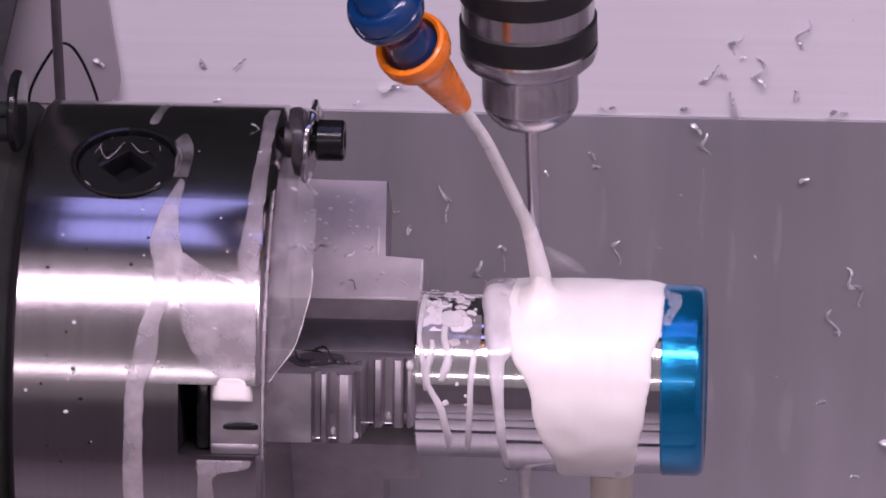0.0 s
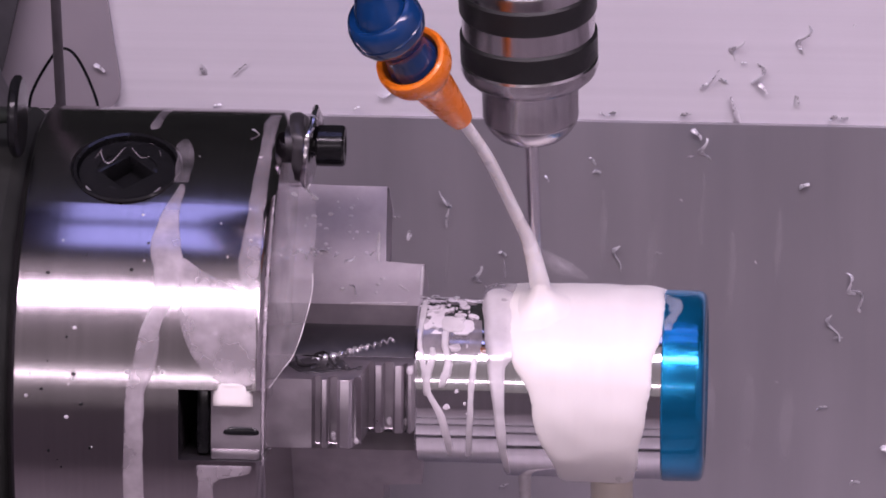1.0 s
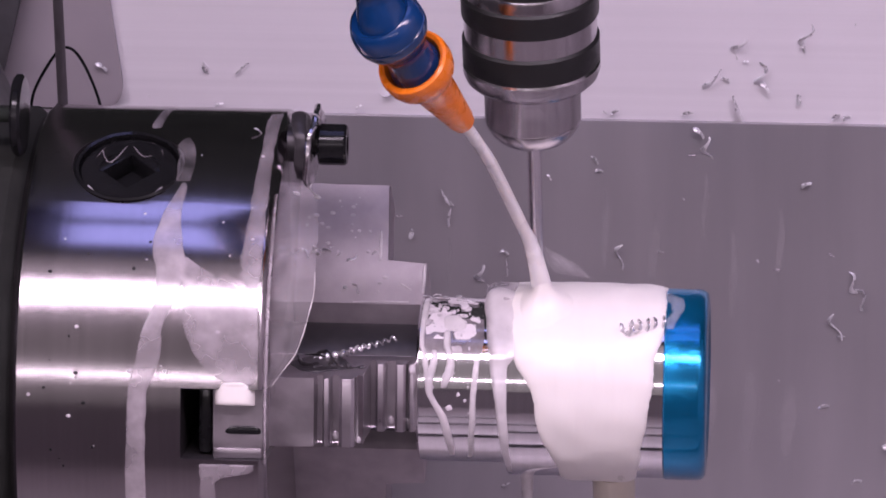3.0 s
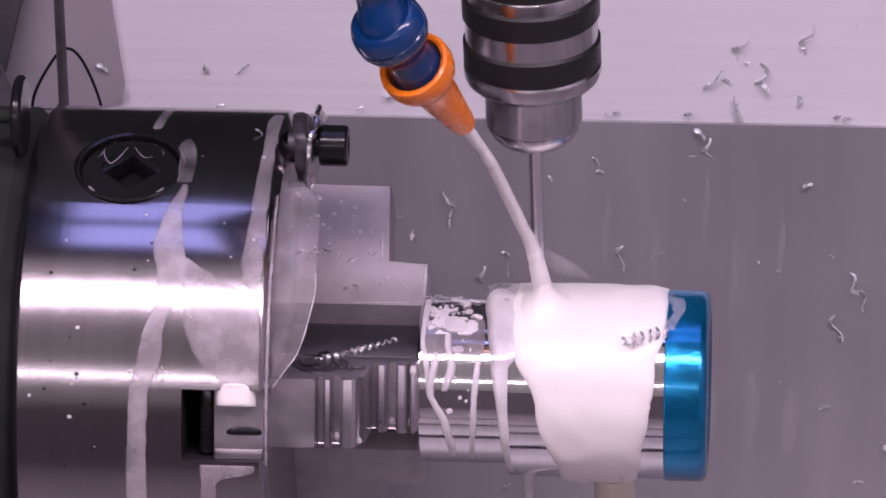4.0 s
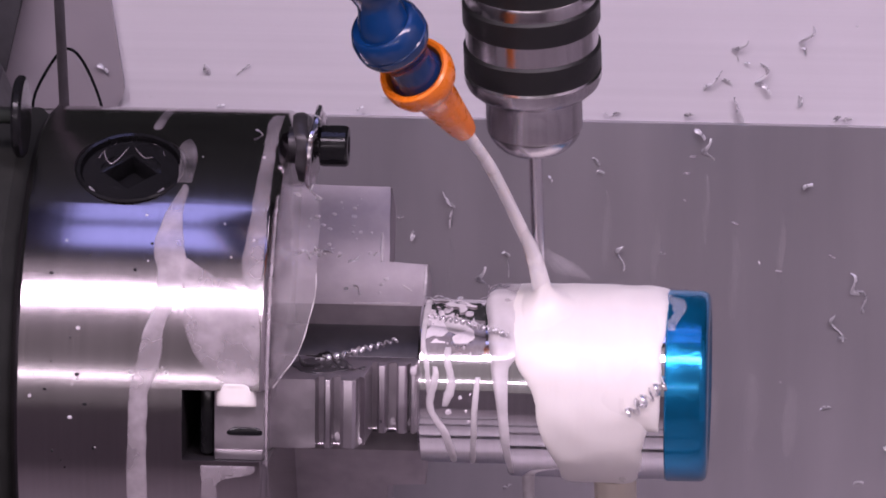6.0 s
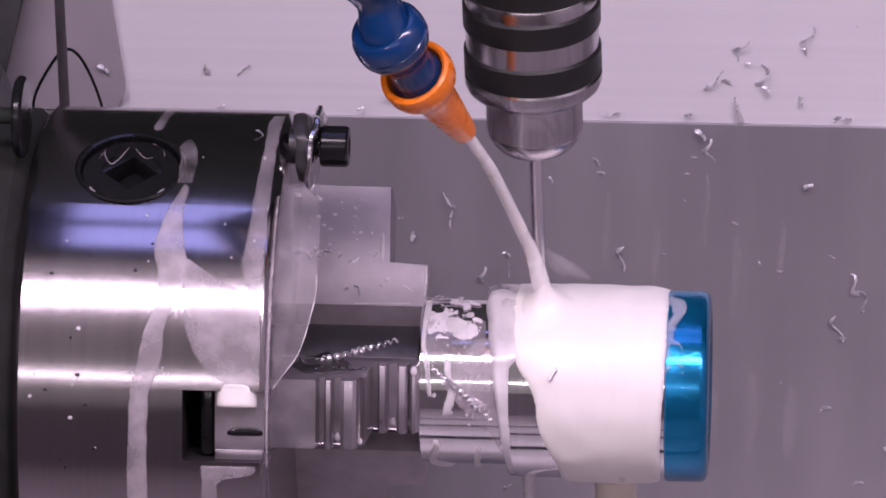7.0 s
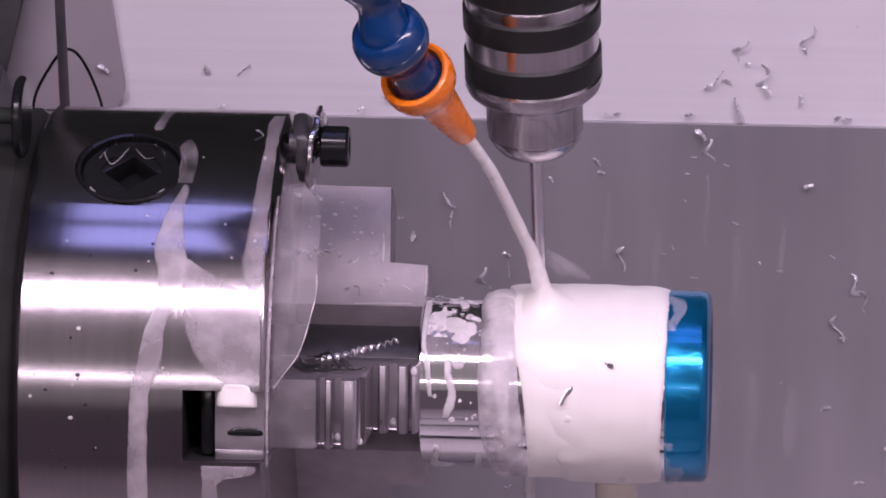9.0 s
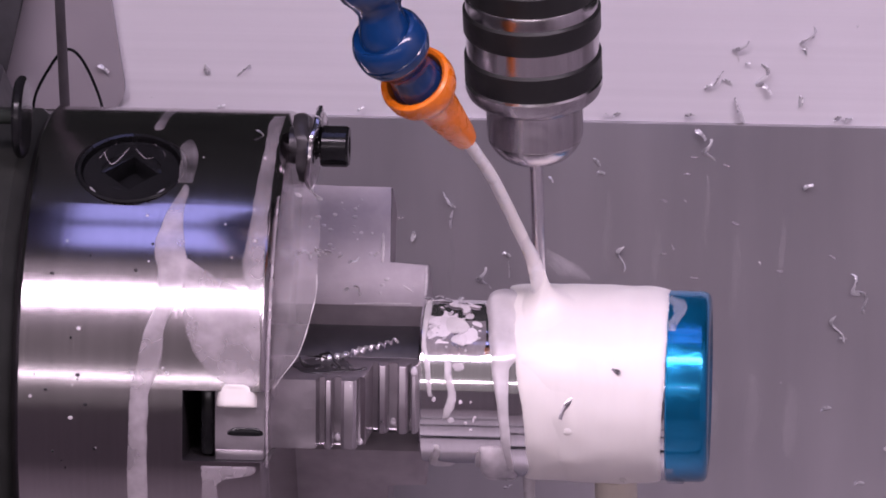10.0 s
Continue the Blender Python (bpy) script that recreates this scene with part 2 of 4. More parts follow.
slab("wall_back", (-0.9, WALL + 0.0015, -0.3), (0.9, WALL + 0.03, 0.046), M_WHITE, "white plastic splash panel with faint horizontal lines", "wall panel")
# out of view, added dark so the top of the chuck mirrors dark
slab("wall_back_upper", (-0.9, WALL + 0.0015, 0.046), (0.9, WALL + 0.03, 0.9), M_DARK, "unseen dark upper wall, added for the chuck to mirror", "wall")
slab("wall_back_sheet", (-0.9, WALL, -0.3), (0.9, WALL + 0.0015, 0.0034), M_GREY, "wet grey metal sheet on the back wall", "wall panel", 0.0003)
# unseen slab added overhead to keep world light out of the chuck's reflection
slab("ceiling", (-0.93, -0.22, 0.9), (0.93, WALL + 0.03, 0.93), M_DARK, "unseen dark slab overhead, added to darken what the chuck mirrors", "ceiling")
slab("floor", (-0.9, -1.6, -0.33), (0.9, WALL + 0.03, -0.3), M_FRONT, "grey painted chip tray floor", "floor")
slab("wall_left", (-0.93, -1.6, -0.3), (-0.9, WALL + 0.03, 0.9), M_CAST, "dark painted enclosure side", "wall")
slab("wall_right", (0.9, -1.6, -0.3), (0.93, WALL + 0.03, 0.9), M_TRAY, "light grey painted enclosure side", "wall")
slab("wall_front", (-0.93, -1.63, -0.33), (0.93, -1.6, 0.45), M_FRONT, "grey painted lower front panel", "wall")


def machine_table():
    t = thing("machine_table", "ground machine table with three lengthwise slots", "machine table")
    for y0, y1 in ((-0.350, -0.290), (-0.274, -0.198), (-0.182, -0.106), (-0.090, 0.138)):
        part("top_strip", box(bmesh.new(), (-0.45, y0, -0.150), (0.45, y1, -0.125), 0.001), M_TABLE, t)
    part("table_base", box(bmesh.new(), (-0.45, -0.350, -0.2998), (0.45, 0.138, -0.150), 0.003), M_CAST, t)


machine_table()

# ---- rotary unit: spindle housing, chuck, jaws ----
RC = 0.0674


def rotary_housing():
    h = thing("rotary_housing", "dark painted housing of the rotary unit behind the chuck", "machine housing")
    part("body", box(bmesh.new(), (-0.30, -0.085, -0.102), (-0.079, 0.085, 0.052), 0.012), M_CAST, h)
    part("spindle_flange", lathe([(-0.081, 0), (-0.081, 0.0650), (-0.080, 0.0668), (-0.0665, 0.0668), (-0.0650, 0.0655), (-0.0628, 0.0630), (-0.0628, 0)]), M_SOOT, h)
    part("foot", box(bmesh.new(), (-0.30, -0.09, -0.1248), (-0.09, 0.058, -0.10), 0.002), M_CAST, h)
    return h


rotary_housing()


def chuck():
    c = thing("lathe_chuck", "ground steel three-jaw chuck wet with milky coolant", "chuck")
    R = RC
    body = part("body", lathe([(-0.063, 0), (-0.063, R - 0.002), (-0.0615, R - 0.0003), (-0.061, R), (-0.0022, R), (-0.0016, R - 0.0003), (0, R - 0.0022),
                               (0, 0.030), (0, 0)], 192), M_STEEL, c)
    cutters = []
    # cutters leave darkened walls in slots and bores, shade in the colour
    for a in (18.7, 138.7, 258.7):
        m = Matrix.Rotation(radians(-a), 4, "X")
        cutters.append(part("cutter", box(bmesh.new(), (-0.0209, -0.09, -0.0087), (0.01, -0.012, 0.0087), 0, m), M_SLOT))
    for a in (78.7, 198.7, 318.7):
        m = Matrix.Rotation(radians(90 - a), 4, "X") @ Matrix.Translation((-0.0378, 0, 0.0545))
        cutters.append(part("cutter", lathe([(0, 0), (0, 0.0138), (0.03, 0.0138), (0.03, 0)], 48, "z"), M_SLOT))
        cutters[-1].matrix_world = m
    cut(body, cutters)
    for a in (78.7, 198.7, 318.7):
        m = Matrix.Rotation(radians(90 - a), 4, "X") @ Matrix.Translation((-0.0378, 0, 0))
        p = part("pinion", lathe([(0.050, 0), (0.050, 0.0125), (0.0648, 0.0125), (0.0655, 0.0118), (0.0655, 0.0075), (0.060, 0.007), (0.060, 0)], 48, "z"), M_BLACK, c, "blackened pinion with a square key socket")
        p.matrix_local = m
        bm = bmesh.new()
        for k in range(4):
            q = Matrix.Rotation(radians(45 + 90 * k), 4, "Z")
            box(bm, (0.0045, -0.0055, 0.0592), (0.0078, 0.0055, 0.0652), 0.0006, q)
        part("key_socket", bm, M_BLACK, p)
        part("collar", lathe([(0.0635, 0.0124), (0.0668, 0.0124), (0.0671, 0.0131), (0.0666, 0.0136), (0.0635, 0.0136)], 48, "z"), M_BLACK, p)
    # plain black block added beside each jaw in place of the jaw screw
    for a in (18.7, 138.7, 258.7):
        m = Matrix.Rotation(radians(-a), 4, "X")
        part("slot_block", box(bmesh.new(), (-0.0172, -0.0612, -0.0084), (-0.0137, -0.020, 0.0084), 0.0011, m), M_BLACK, c, "blackened steel block in the jaw slot")
    return c


chuck()


def jaw(ribbed):
    j = thing("chuck_jaw", "stepped steel chuck jaw with ribbed outer faces", "chuck jaw", "jaws of the chuck")
    w = 0.00855
    hi, lo, gr = 0.0488, 0.0281, 0.0055
    def ribs(x0, x1, r, tops):
        row = [(x0, r if not ribbed else r - gr)]
        for a, b in tops:
            m, h = (a + b) / 2, (b - a) / 2
            row += [(m - h, r - gr), (m - h * 0.9, r - 0.0008), (m - h * 0.5, r - 0.0001), (m + h * 0.5, r - 0.0001), (m + h * 0.9, r - 0.0008), (m + h, r - gr)] if ribbed else []
        return row + [(x1, r if not ribbed else r - gr)]

    prof = [(-0.0132, 0.0165), (-0.0132, 0.0642), (-0.0012, 0.0642), (-0.0012, hi), (0.0098, hi)] + ribs(0.0102, 0.0203, hi, ((0.0118, 0.0139), (0.0157, 0.0199))) + [(0.0216 if ribbed else 0.0229, hi - 0.004 if ribbed else hi)] + \
        ribs(0.0216 if ribbed else 0.0229, 0.0331, lo, ((0.0231, 0.0257), (0.0279, 0.0308), (0.0315, 0.0329))) + [(0.0331, 0.0165)]
    bm = bmesh.new()
    a = [bm.verts.new((x, -r, -w)) for x, r in prof]
    b = [bm.verts.new((x, -r, w)) for x, r in prof]
    bm.faces.new(a)
    bm.faces.new(b[::-1])
    for i in range(len(a)):
        k = (i + 1) % len(a)
        bm.faces.new((a[i], b[i], b[k], a[k]))
    ends = [e for e in bm.edges if (e.verts[0].co.z > 0) == (e.verts[1].co.z > 0)]
    bmesh.ops.bevel(bm, geom=ends, offset=0.00035, segments=2, affect="EDGES", profile=0.5)
    part("jaw_body", bm, M_WETJAW if ribbed else M_JAW, j, "", True, 28)
    part("base_ledge", box(bmesh.new(), (-0.0131, -0.0648, -w - 0.0001), (-0.0014, -0.0640, -0.0062), 0.0003), M_WETJAW, j)
    bm = bmesh.new()
    sec = [(-0.0165, -w), (-0.0165, w), (-0.0128, 0.003), (-0.0128, -0.003)]
    e = [[bm.verts.new((x, y, z)) for y, z in sec] for x in (0.0002, 0.0332)]
    for i in range(4):
        k = (i + 1) % 4
        bm.faces.new((e[0][i], e[0][k], e[1][k], e[1][i]))
    bm.faces.new(e[0])
    bm.faces.new(e[1])
    part("grip_tip", bm, M_JAW, j, "", False)
    return j


jaw(True).matrix_basis = Matrix.Rotation(radians(-18.7), 4, "X")
plain = jaw(False)
plain.matrix_basis = Matrix.Rotation(radians(-138.7), 4, "X")
plain["label"] = "stepped steel chuck jaw with smooth sides"
copy_thing(plain, Matrix.Rotation(radians(-258.7), 4, "X"))


def stop_screw():
    s = thing("cap_screw", "black hex socket cap screw with a large bent washer", "screw")
    s.matrix_basis = Matrix.Rotation(radians(-3), 4, "X") @ Matrix.Translation((0, 0.002, 0.0633))
    part("head", lathe([(0.0075, 0), (0.0075, 0.0048), (0.008, 0.0052), (0.0140, 0.0052), (0.0146, 0.0047), (0.0146, 0.0026), (0.0115, 0.0026), (0.0115, 0)], 40), M_BLACK, s)
    part("shank", lathe([(-0.006, 0), (-0.006, 0.0028), (0.009, 0.0028), (0.009, 0)], 24), M_BLACK, s)
    # bent washer with an uneven rim, and a second plate behind it
    for name, at, ry, rz, r, half, seed, paint, text in (("washer", 0.0061, 5, -5, 0.0103, 0.0008, 2.0, M_CHROME, "bent bright steel washer with an uneven rim"), ("back_plate", 0.0034, -2, 3, 0.0088, 0.0018, 7.0, M_SLOT, "dark oily plate behind the washer")):
        m = Matrix.Translation((at, 0, -0.0006)) @ Matrix.Rotation(radians(ry), 4, "Y") @ Matrix.Rotation(radians(rz), 4, "Z")
        bm = lathe([(-half, 0.0029), (-half, r - 0.0006), (-half * 0.4, r), (half * 0.5, r), (half, r - 0.0006), (half, 0.0060), (half * 0.7, 0.0029), (-half, 0.0029)], 72)
        for v in bm.verts:
            w, rr = math.atan2(v.co.z, v.co.y), math.hypot(v.co.y, v.co.z)
            v.co.x += 0.0011 * (rr / r) ** 2 * noise.noise(Vector((1.6 * math.cos(w), 1.6 * math.sin(w), seed)))
            k = 1 + 0.10 * (rr / r) ** 2 * noise.noise(Vector((2.6 * math.cos(w), 2.6 * math.sin(w), seed + 3)))
            v.co = m @ Vector((v.co.x, v.co.y * k, v.co.z * k))
        part(name, bm, paint, s, text)
    part("spacer", lathe([(-0.0001, 0.0031), (-0.0001, 0.0046), (0.0048, 0.0046), (0.0048, 0.0031)], 32), M_SLOT, s)
    return s


stop_screw()


# ---- workpiece ----
RW, RS = 0.0238, 0.0208


def workpiece():
    w = thing("workpiece", "polished aluminium cylinder with a blue anodised end cap", "workpiece")
    part("barrel", lathe([(0.0325, 0), (0.0325, RS - 0.0006), (0.0331, RS), (0.0548, RS), (0.0549, RW - 0.0006), (0.0555, RW), (0.0943, RW), (0.0943, 0)], 160), M_ALU, w)
    part("spigot", lathe([(-0.01, 0), (-0.01, 0.0135), (0.0325, 0.0135), (0.0325, 0)], 64), M_SLOT, w)
    part("end_cap", lathe([(0.0943, 0), (0.0943, 0.0237), (0.0947, 0.0241), (0.1028, 0.0241), (0.1039, 0.0238), (0.1047, 0.0230), (0.1050, 0.0217), (0.1051, 0.0200), (0.1045, 0.0190), (0.1045, 0)], 160), M_CAP, w, "glossy blue anodised cap with a rounded rim")
    return w


workpiece()


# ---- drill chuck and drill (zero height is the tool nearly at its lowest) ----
def tool():
    t = thing("drill_chuck", "keyless chrome drill chuck with two black grip bands", "drill chuck")
    Z = 0.0962
    part("spindle_nose", lathe([(Z + 0.22, 0), (Z + 0.22, 0.03), (Z + 0.075, 0.03), (Z + 0.062, 0.024), (Z + 0.058, 0.012), (Z + 0.058, 0)], 64, "z"), M_ROD, t, "dull steel spindle nose")
    part("rear_body", lathe([(Z + 0.062, 0), (Z + 0.062, 0.0152), (Z + 0.0206, 0.0152), (Z + 0.0206, 0)], 96, "z"), M_CHROME, t)
    part("upper_sleeve", lathe([(Z + 0.0212, 0), (Z + 0.0212, 0.0151), (Z + 0.0208, 0.0156), (Z + 0.0172, 0.0156), (Z + 0.0158, 0.0158), (Z + 0.0158, 0)], 96, "z"), M_RUBBER, t, "black rubber collar")
    part("lock_ring", lathe([(Z + 0.0160, 0), (Z + 0.0160, 0.0158), (Z + 0.0155, 0.0161), (Z + 0.0125, 0.0163), (Z + 0.0125, 0)], 96, "z"), M_CHROME, t)
    for z0, z1, r in ((0.0060, 0.0127, 0.01690), (-0.0066, 0.0006, 0.01690)):
        part("grip_band", lathe([(Z + z1, 0.012), (Z + z1, r - 0.0005), (Z + z1 - 0.0007, r), (Z + z0 + 0.0007, r), (Z + z0, r - 0.0004), (Z + z0, 0.012)], 96, "z"), M_RUBBER, t, "black rubber grip band")
    part("sleeve", lathe([(Z + 0.0062, 0), (Z + 0.0062, 0.0163), (Z + 0.0005, 0.0163), (Z + 0.0005, 0)], 96, "z"), M_CHROME, t)
    B = Z - 0.0066
    part("nose", lathe([(B + 0.0002, 0), (B + 0.0002, 0.0165), (B - 0.0005, 0.0169), (B - 0.0022, 0.0169), (B - 0.0038, 0.0163), (B - 0.0052, 0.0149), (B - 0.0062, 0.0131), (B - 0.0066, 0.0121), (B - 0.0071, 0.0119), (B - 0.0158, 0.0119), (B - 0.0161, 0.0117),
                        (B - 0.0164, 0.0118), (B - 0.0176, 0.0114), (B - 0.0194, 0.0103), (B - 0.0208, 0.0090), (B - 0.0214, 0.0080), (B - 0.0216, 0.0070), (B - 0.0216, 0.0045), (B - 0.0190, 0.0020), (B - 0.0190, 0)], 96, "z"), M_CHROME, t, "", True, 24)
    for k in range(3):
        m = Matrix.Rotation(radians(120 * k + 20), 4, "Z")
        part("clamp_jaw", box(bmesh.new(), (0.0016, -0.0018, Z - 0.0298), (0.0046, 0.0018, Z - 0.0255), 0.0005, m), M_DRILL, t)
    # twist drill with two helical flutes
    bm = bmesh.new()
    rings, n, low = [], 90, 0.006
    for i in range(n + 1):
        z = Z - 0.022 - (Z - 0.022 - low) * i / n
        tw = (z - low) / 0.016 * 2 * math.pi
        ring = []
        for k in range(20):
            w = 2 * math.pi * k / 20
            r = 0.00172 * (1 - 0.34 * max(0, math.cos(2 * w)) ** 2 * (1 if z < 0.030 else 0))
            ring.append(bm.verts.new((r * math.cos(w + tw), r * math.sin(w + tw), z)))
        rings.append(ring)
    for p, q in zip(rings, rings[1:]):
        for k in range(20):
            bm.faces.new((p[k], p[(k + 1) % 20], q[(k + 1) % 20], q[k]))
    part("drill_bit", bm, M_DRILL, t, "bright twist drill")
    return t


TOOL = tool()


# ---- coolant hose: blue ball segments, orange nozzle and its jet ----
TIP = Vector((0.0464, -0.030, 0.0866))
FLOW = Vector((0.349, 0.521, -0.778)).normalized()
JET_WAY = ((0.0511, -0.0223, 0.0743), (0.0539, -0.0165, 0.0647), (0.0562, -0.0113, 0.0559), (0.0583, -0.0072, 0.0482), (0.0604, -0.0034, 0.0407), (0.0618, -0.0028, 0.0352), (0.0629, -0.0026, 0.0297), (0.0640, -0.0010, 0.0219))


def hose():
    h = thing("coolant_hose", "blue segmented coolant hose with an orange nozzle", "coolant hose")
    turn = (-FLOW).to_track_quat("Z", "X").to_matrix().to_4x4()
    m = Matrix.Translation(TIP) @ turn
    part("nozzle", lathe([(0.0006, 0.0014), (0.0, 0.0022), (0.0006, 0.0029), (0.0030, 0.0034), (0.0090, 0.0041), (0.0160, 0.0049), (0.0205, 0.0054), (0.0226, 0.0062), (0.0242, 0.0074), (0.0256, 0.0084), (0.0274, 0.0089), (0.0300, 0.0090), (0.0312, 0.0087), (0.0316, 0.0080),
                          (0.0312, 0.0072), (0.0300, 0.0067), (0.0250, 0.0063), (0.0210, 0.0040), (0.012, 0.0022), (0.0006, 0.0014)], 64, "z", None, m), M_ORANGE, h, "orange plastic nozzle with a flared socket")
    seg = [(-0.0060, 0), (-0.0056, 0.0030), (-0.0042, 0.0050), (-0.002, 0.0061), (0.0005, 0.0065), (0.003, 0.0062), (0.0060, 0.0054), (0.0078, 0.0053), (0.0100, 0.0064), (0.0122, 0.0082), (0.0142, 0.0090), (0.0158, 0.0091), (0.0161, 0.0088), (0.0164, 0.0091), (0.0186, 0.0089),
           (0.0206, 0.0080), (0.0211, 0.0072), (0.0204, 0.0062), (0.0180, 0)]
    at = TIP - FLOW * 0.0282
    for way in ((-0.376, -0.387, 0.842), (-0.232, 0.055, 0.971), (-0.20, 0.30, 0.93), (-0.10, 0.45, 0.89), (0.0, 0.50, 0.87), (0.05, 0.45, 0.89), (0.1, 0.3, 0.95)):
        d = Vector(way).normalized()
        mm = Matrix.Translation(at) @ d.to_track_quat("Z", "X").to_matrix().to_4x4()
        part("ball_segment", lathe(seg, 48, "z", None, mm), M_BLUE, h, "glossy dark blue ball segment")
        at = at + d * 0.0182
    return h


HOSE = hose()


def jet():
    """One rigid curved jet that travels with the nozzle; its lower end is under the liquid on the workpiece."""
    n, line = 56, []
    way = spline([TIP - FLOW * 0.002, TIP, *JET_WAY], n)
    for i, p in enumerate(way):
        s = i / n
        r = 0.00145 + 0.0002 * s + 0.0011 * max(0, s - 0.58) / 0.42 + 0.00016 * noise.noise(Vector((0, 0, s * 9)))
        line.append((*p, r))
    return tagged(part("coolant_jet", tube(line, 20), M_JET), "milky white jet of coolant from the orange nozzle", "coolant")


JET = jet()


# ---- milky coolant on the workpiece ----
def bib(name, rows, thick, label, **kw):
    return tagged(part(name, film(rows, RW, thick, **kw), M_COOL), label, "coolant")


MAIN = bib("coolant_sheet", [(140, 0.0545, 0.0938, 0.7), (108, 0.0545, 0.0946, 1.1), (88, 0.0545, 0.0947, 1.2), (70, 0.0550, 0.0946, 1.1), (43, 0.0572, 0.0921, 1), (24, 0.0614, 0.0916, 0.9), (2, 0.0629, 0.0903, 0.9),
                             (-21, 0.0663, 0.0889, 1), (-46, 0.0683, 0.0876, 1), (-62, 0.0704, 0.0866, 0.9)], 0.0014, "thick white coolant sheet running over the workpiece", ragged=0.0012, lumps=0.28)
LEFT = tagged(part("coolant_streak", film([(120, 0.0488, 0.0600, 0.5), (95, 0.0486, 0.0600, 1.05), (80, 0.0492, 0.0598, 1.05), (57, 0.0501, 0.0592, 1.02), (44, 0.0508, 0.0582, 0.98), (34, 0.0513, 0.0560, 0.9), (5, 0.0528, 0.0562, 0.9), (-37, 0.0546, 0.0568, 0.9), (-52, 0.0551, 0.0570, 0.8)],
              RS, 0.0037, ragged=0.0004, lumps=0.15, m=24), M_STREAK), "narrow milky coolant streak along the shoulder of the workpiece", "coolant")
# later waves of coolant that run down round the workpiece
RIGHT_WAVE = bib("coolant_wave", [(112, 0.072, 0.0944, 0.5), (90, 0.072, 0.0946, 1), (60, 0.072, 0.0944, 1), (30, 0.073, 0.0941, 1), (0, 0.074, 0.0935, 1), (-30, 0.075, 0.0935, 1), (-60, 0.074, 0.0930, 1)], 0.00125, "white coolant wave spreading towards the blue cap", ragged=0.0005, lumps=0.15)
LEFT_WAVE = bib("coolant_wave", [(112, 0.058, 0.080, 0.5), (90, 0.0572, 0.080, 1), (60, 0.0566, 0.080, 1), (30, 0.0578, 0.081, 1), (0, 0.0595, 0.081, 1), (-30, 0.060, 0.081, 1), (-60, 0.0590, 0.080, 1)], 0.00115, "white coolant wave spreading towards the shoulder", ragged=0.0007, lumps=0.15)


def runs(rows, radius, thick, label, n=60, m=12, material=M_FILM, name="coolant_run", **kw):
    return tagged(part(name, film(rows, radius, thick, n=n, m=m, **kw), material), label, "coolant")


runs([(112, -0.0330, -0.0300, 0.6), (106, -0.0334, -0.0302, 1), (99, -0.0342, -0.0308, 1), (95, -0.0345, -0.0312, 0.9), (93.5, -0.0340, -0.0322, 0.5)], RC, 0.0005, "milky coolant run on top of the chuck", n=24, material=M_THIN, ragged=0.0014, lumps=0.5)
runs([(89, -0.0250, -0.0236, 0.5), (86, -0.0262, -0.0226, 1), (82, -0.0256, -0.0218, 1), (77, -0.0254, -0.0220, 0.9), (73.5, -0.0256, -0.0222, 0.6)], RC, 0.0005, "faint start of the milky coolant run on the chuck", n=40, material=M_THIN, ragged=0.0010, lumps=0.5, seed=2.0)
runs([(73, -0.0242, -0.0228, 0.5), (71, -0.0248, -0.0223, 1), (64, -0.0276, -0.0232, 1), (56, -0.0294, -0.0222, 1), (51, -0.0282, -0.0208, 1),
      (43.6, -0.0280, -0.0234, 1), (38.8, -0.0302, -0.0258, 1), (31.7, -0.0318, -0.0264, 1), (25.8, -0.0336, -0.0290, 1), (20, -0.0340, -0.0292, 1), (12.7, -0.0344, -0.0294, 1), (0, -0.0346, -0.0296, 1), (-12, -0.034, -0.030, 1)], RC, 0.0005,
     "milky coolant run down the steel chuck", n=120, material=M_PATCH, ragged=0.0009, lumps=0.5)
runs([(105, -0.0045, -0.0022, 0.6), (92, -0.0054, -0.0023, 1), (78, -0.0058, -0.0023, 1), (68, -0.0062, -0.0023, 1), (59, -0.0074, -0.0023, 1), (52.7, -0.0080, -0.0024, 0.9), (47, -0.006, -0.003, 0.6)], RC, 0.0005, "milky coolant run beside the chuck rim", ragged=0.0012, lumps=0.5, seed=3.0)
runs([(54, -0.0240, -0.0212, 0.5), (50, -0.0235, -0.0140, 0.8), (46.5, -0.0208, -0.0060, 1), (44, -0.0210, -0.0030, 1), (41, -0.0210, -0.0026, 1), (36.6, -0.0195, -0.0024, 1), (31, -0.0158, -0.0024, 1), (28, -0.0112, -0.0028, 0.8), (27, -0.0080, -0.0040, 0.5)], RC, 0.0006,
     "broad milky coolant patch on the chuck", m=20, material=M_PATCH, ragged=0.0010, lumps=0.6)
runs([(10.3, -0.0165, -0.0030, 0.6), (8.5, -0.0164, -0.0040, 1), (6.5, -0.0162, -0.0120, 1), (0, -0.0165, -0.0120, 1), (-10, -0.016, -0.012, 1)], RC, 0.0005, "milky coolant run below the jaw slot", ragged=0.0004)
runs([(28.0, -0.0094, -0.0062, 0.5), (27.5, -0.0112, -0.0044, 1), (26.6, -0.0124, -0.0034, 1), (25.4, -0.0128, -0.0030, 1), (23.4, -0.0128, -0.0030, 1), (22.6, -0.0127, -0.0030, 0.8)], 0.0642, 0.0038, "white coolant puddle on the jaw in its slot", n=36, material=M_COOL, name="coolant_puddle")
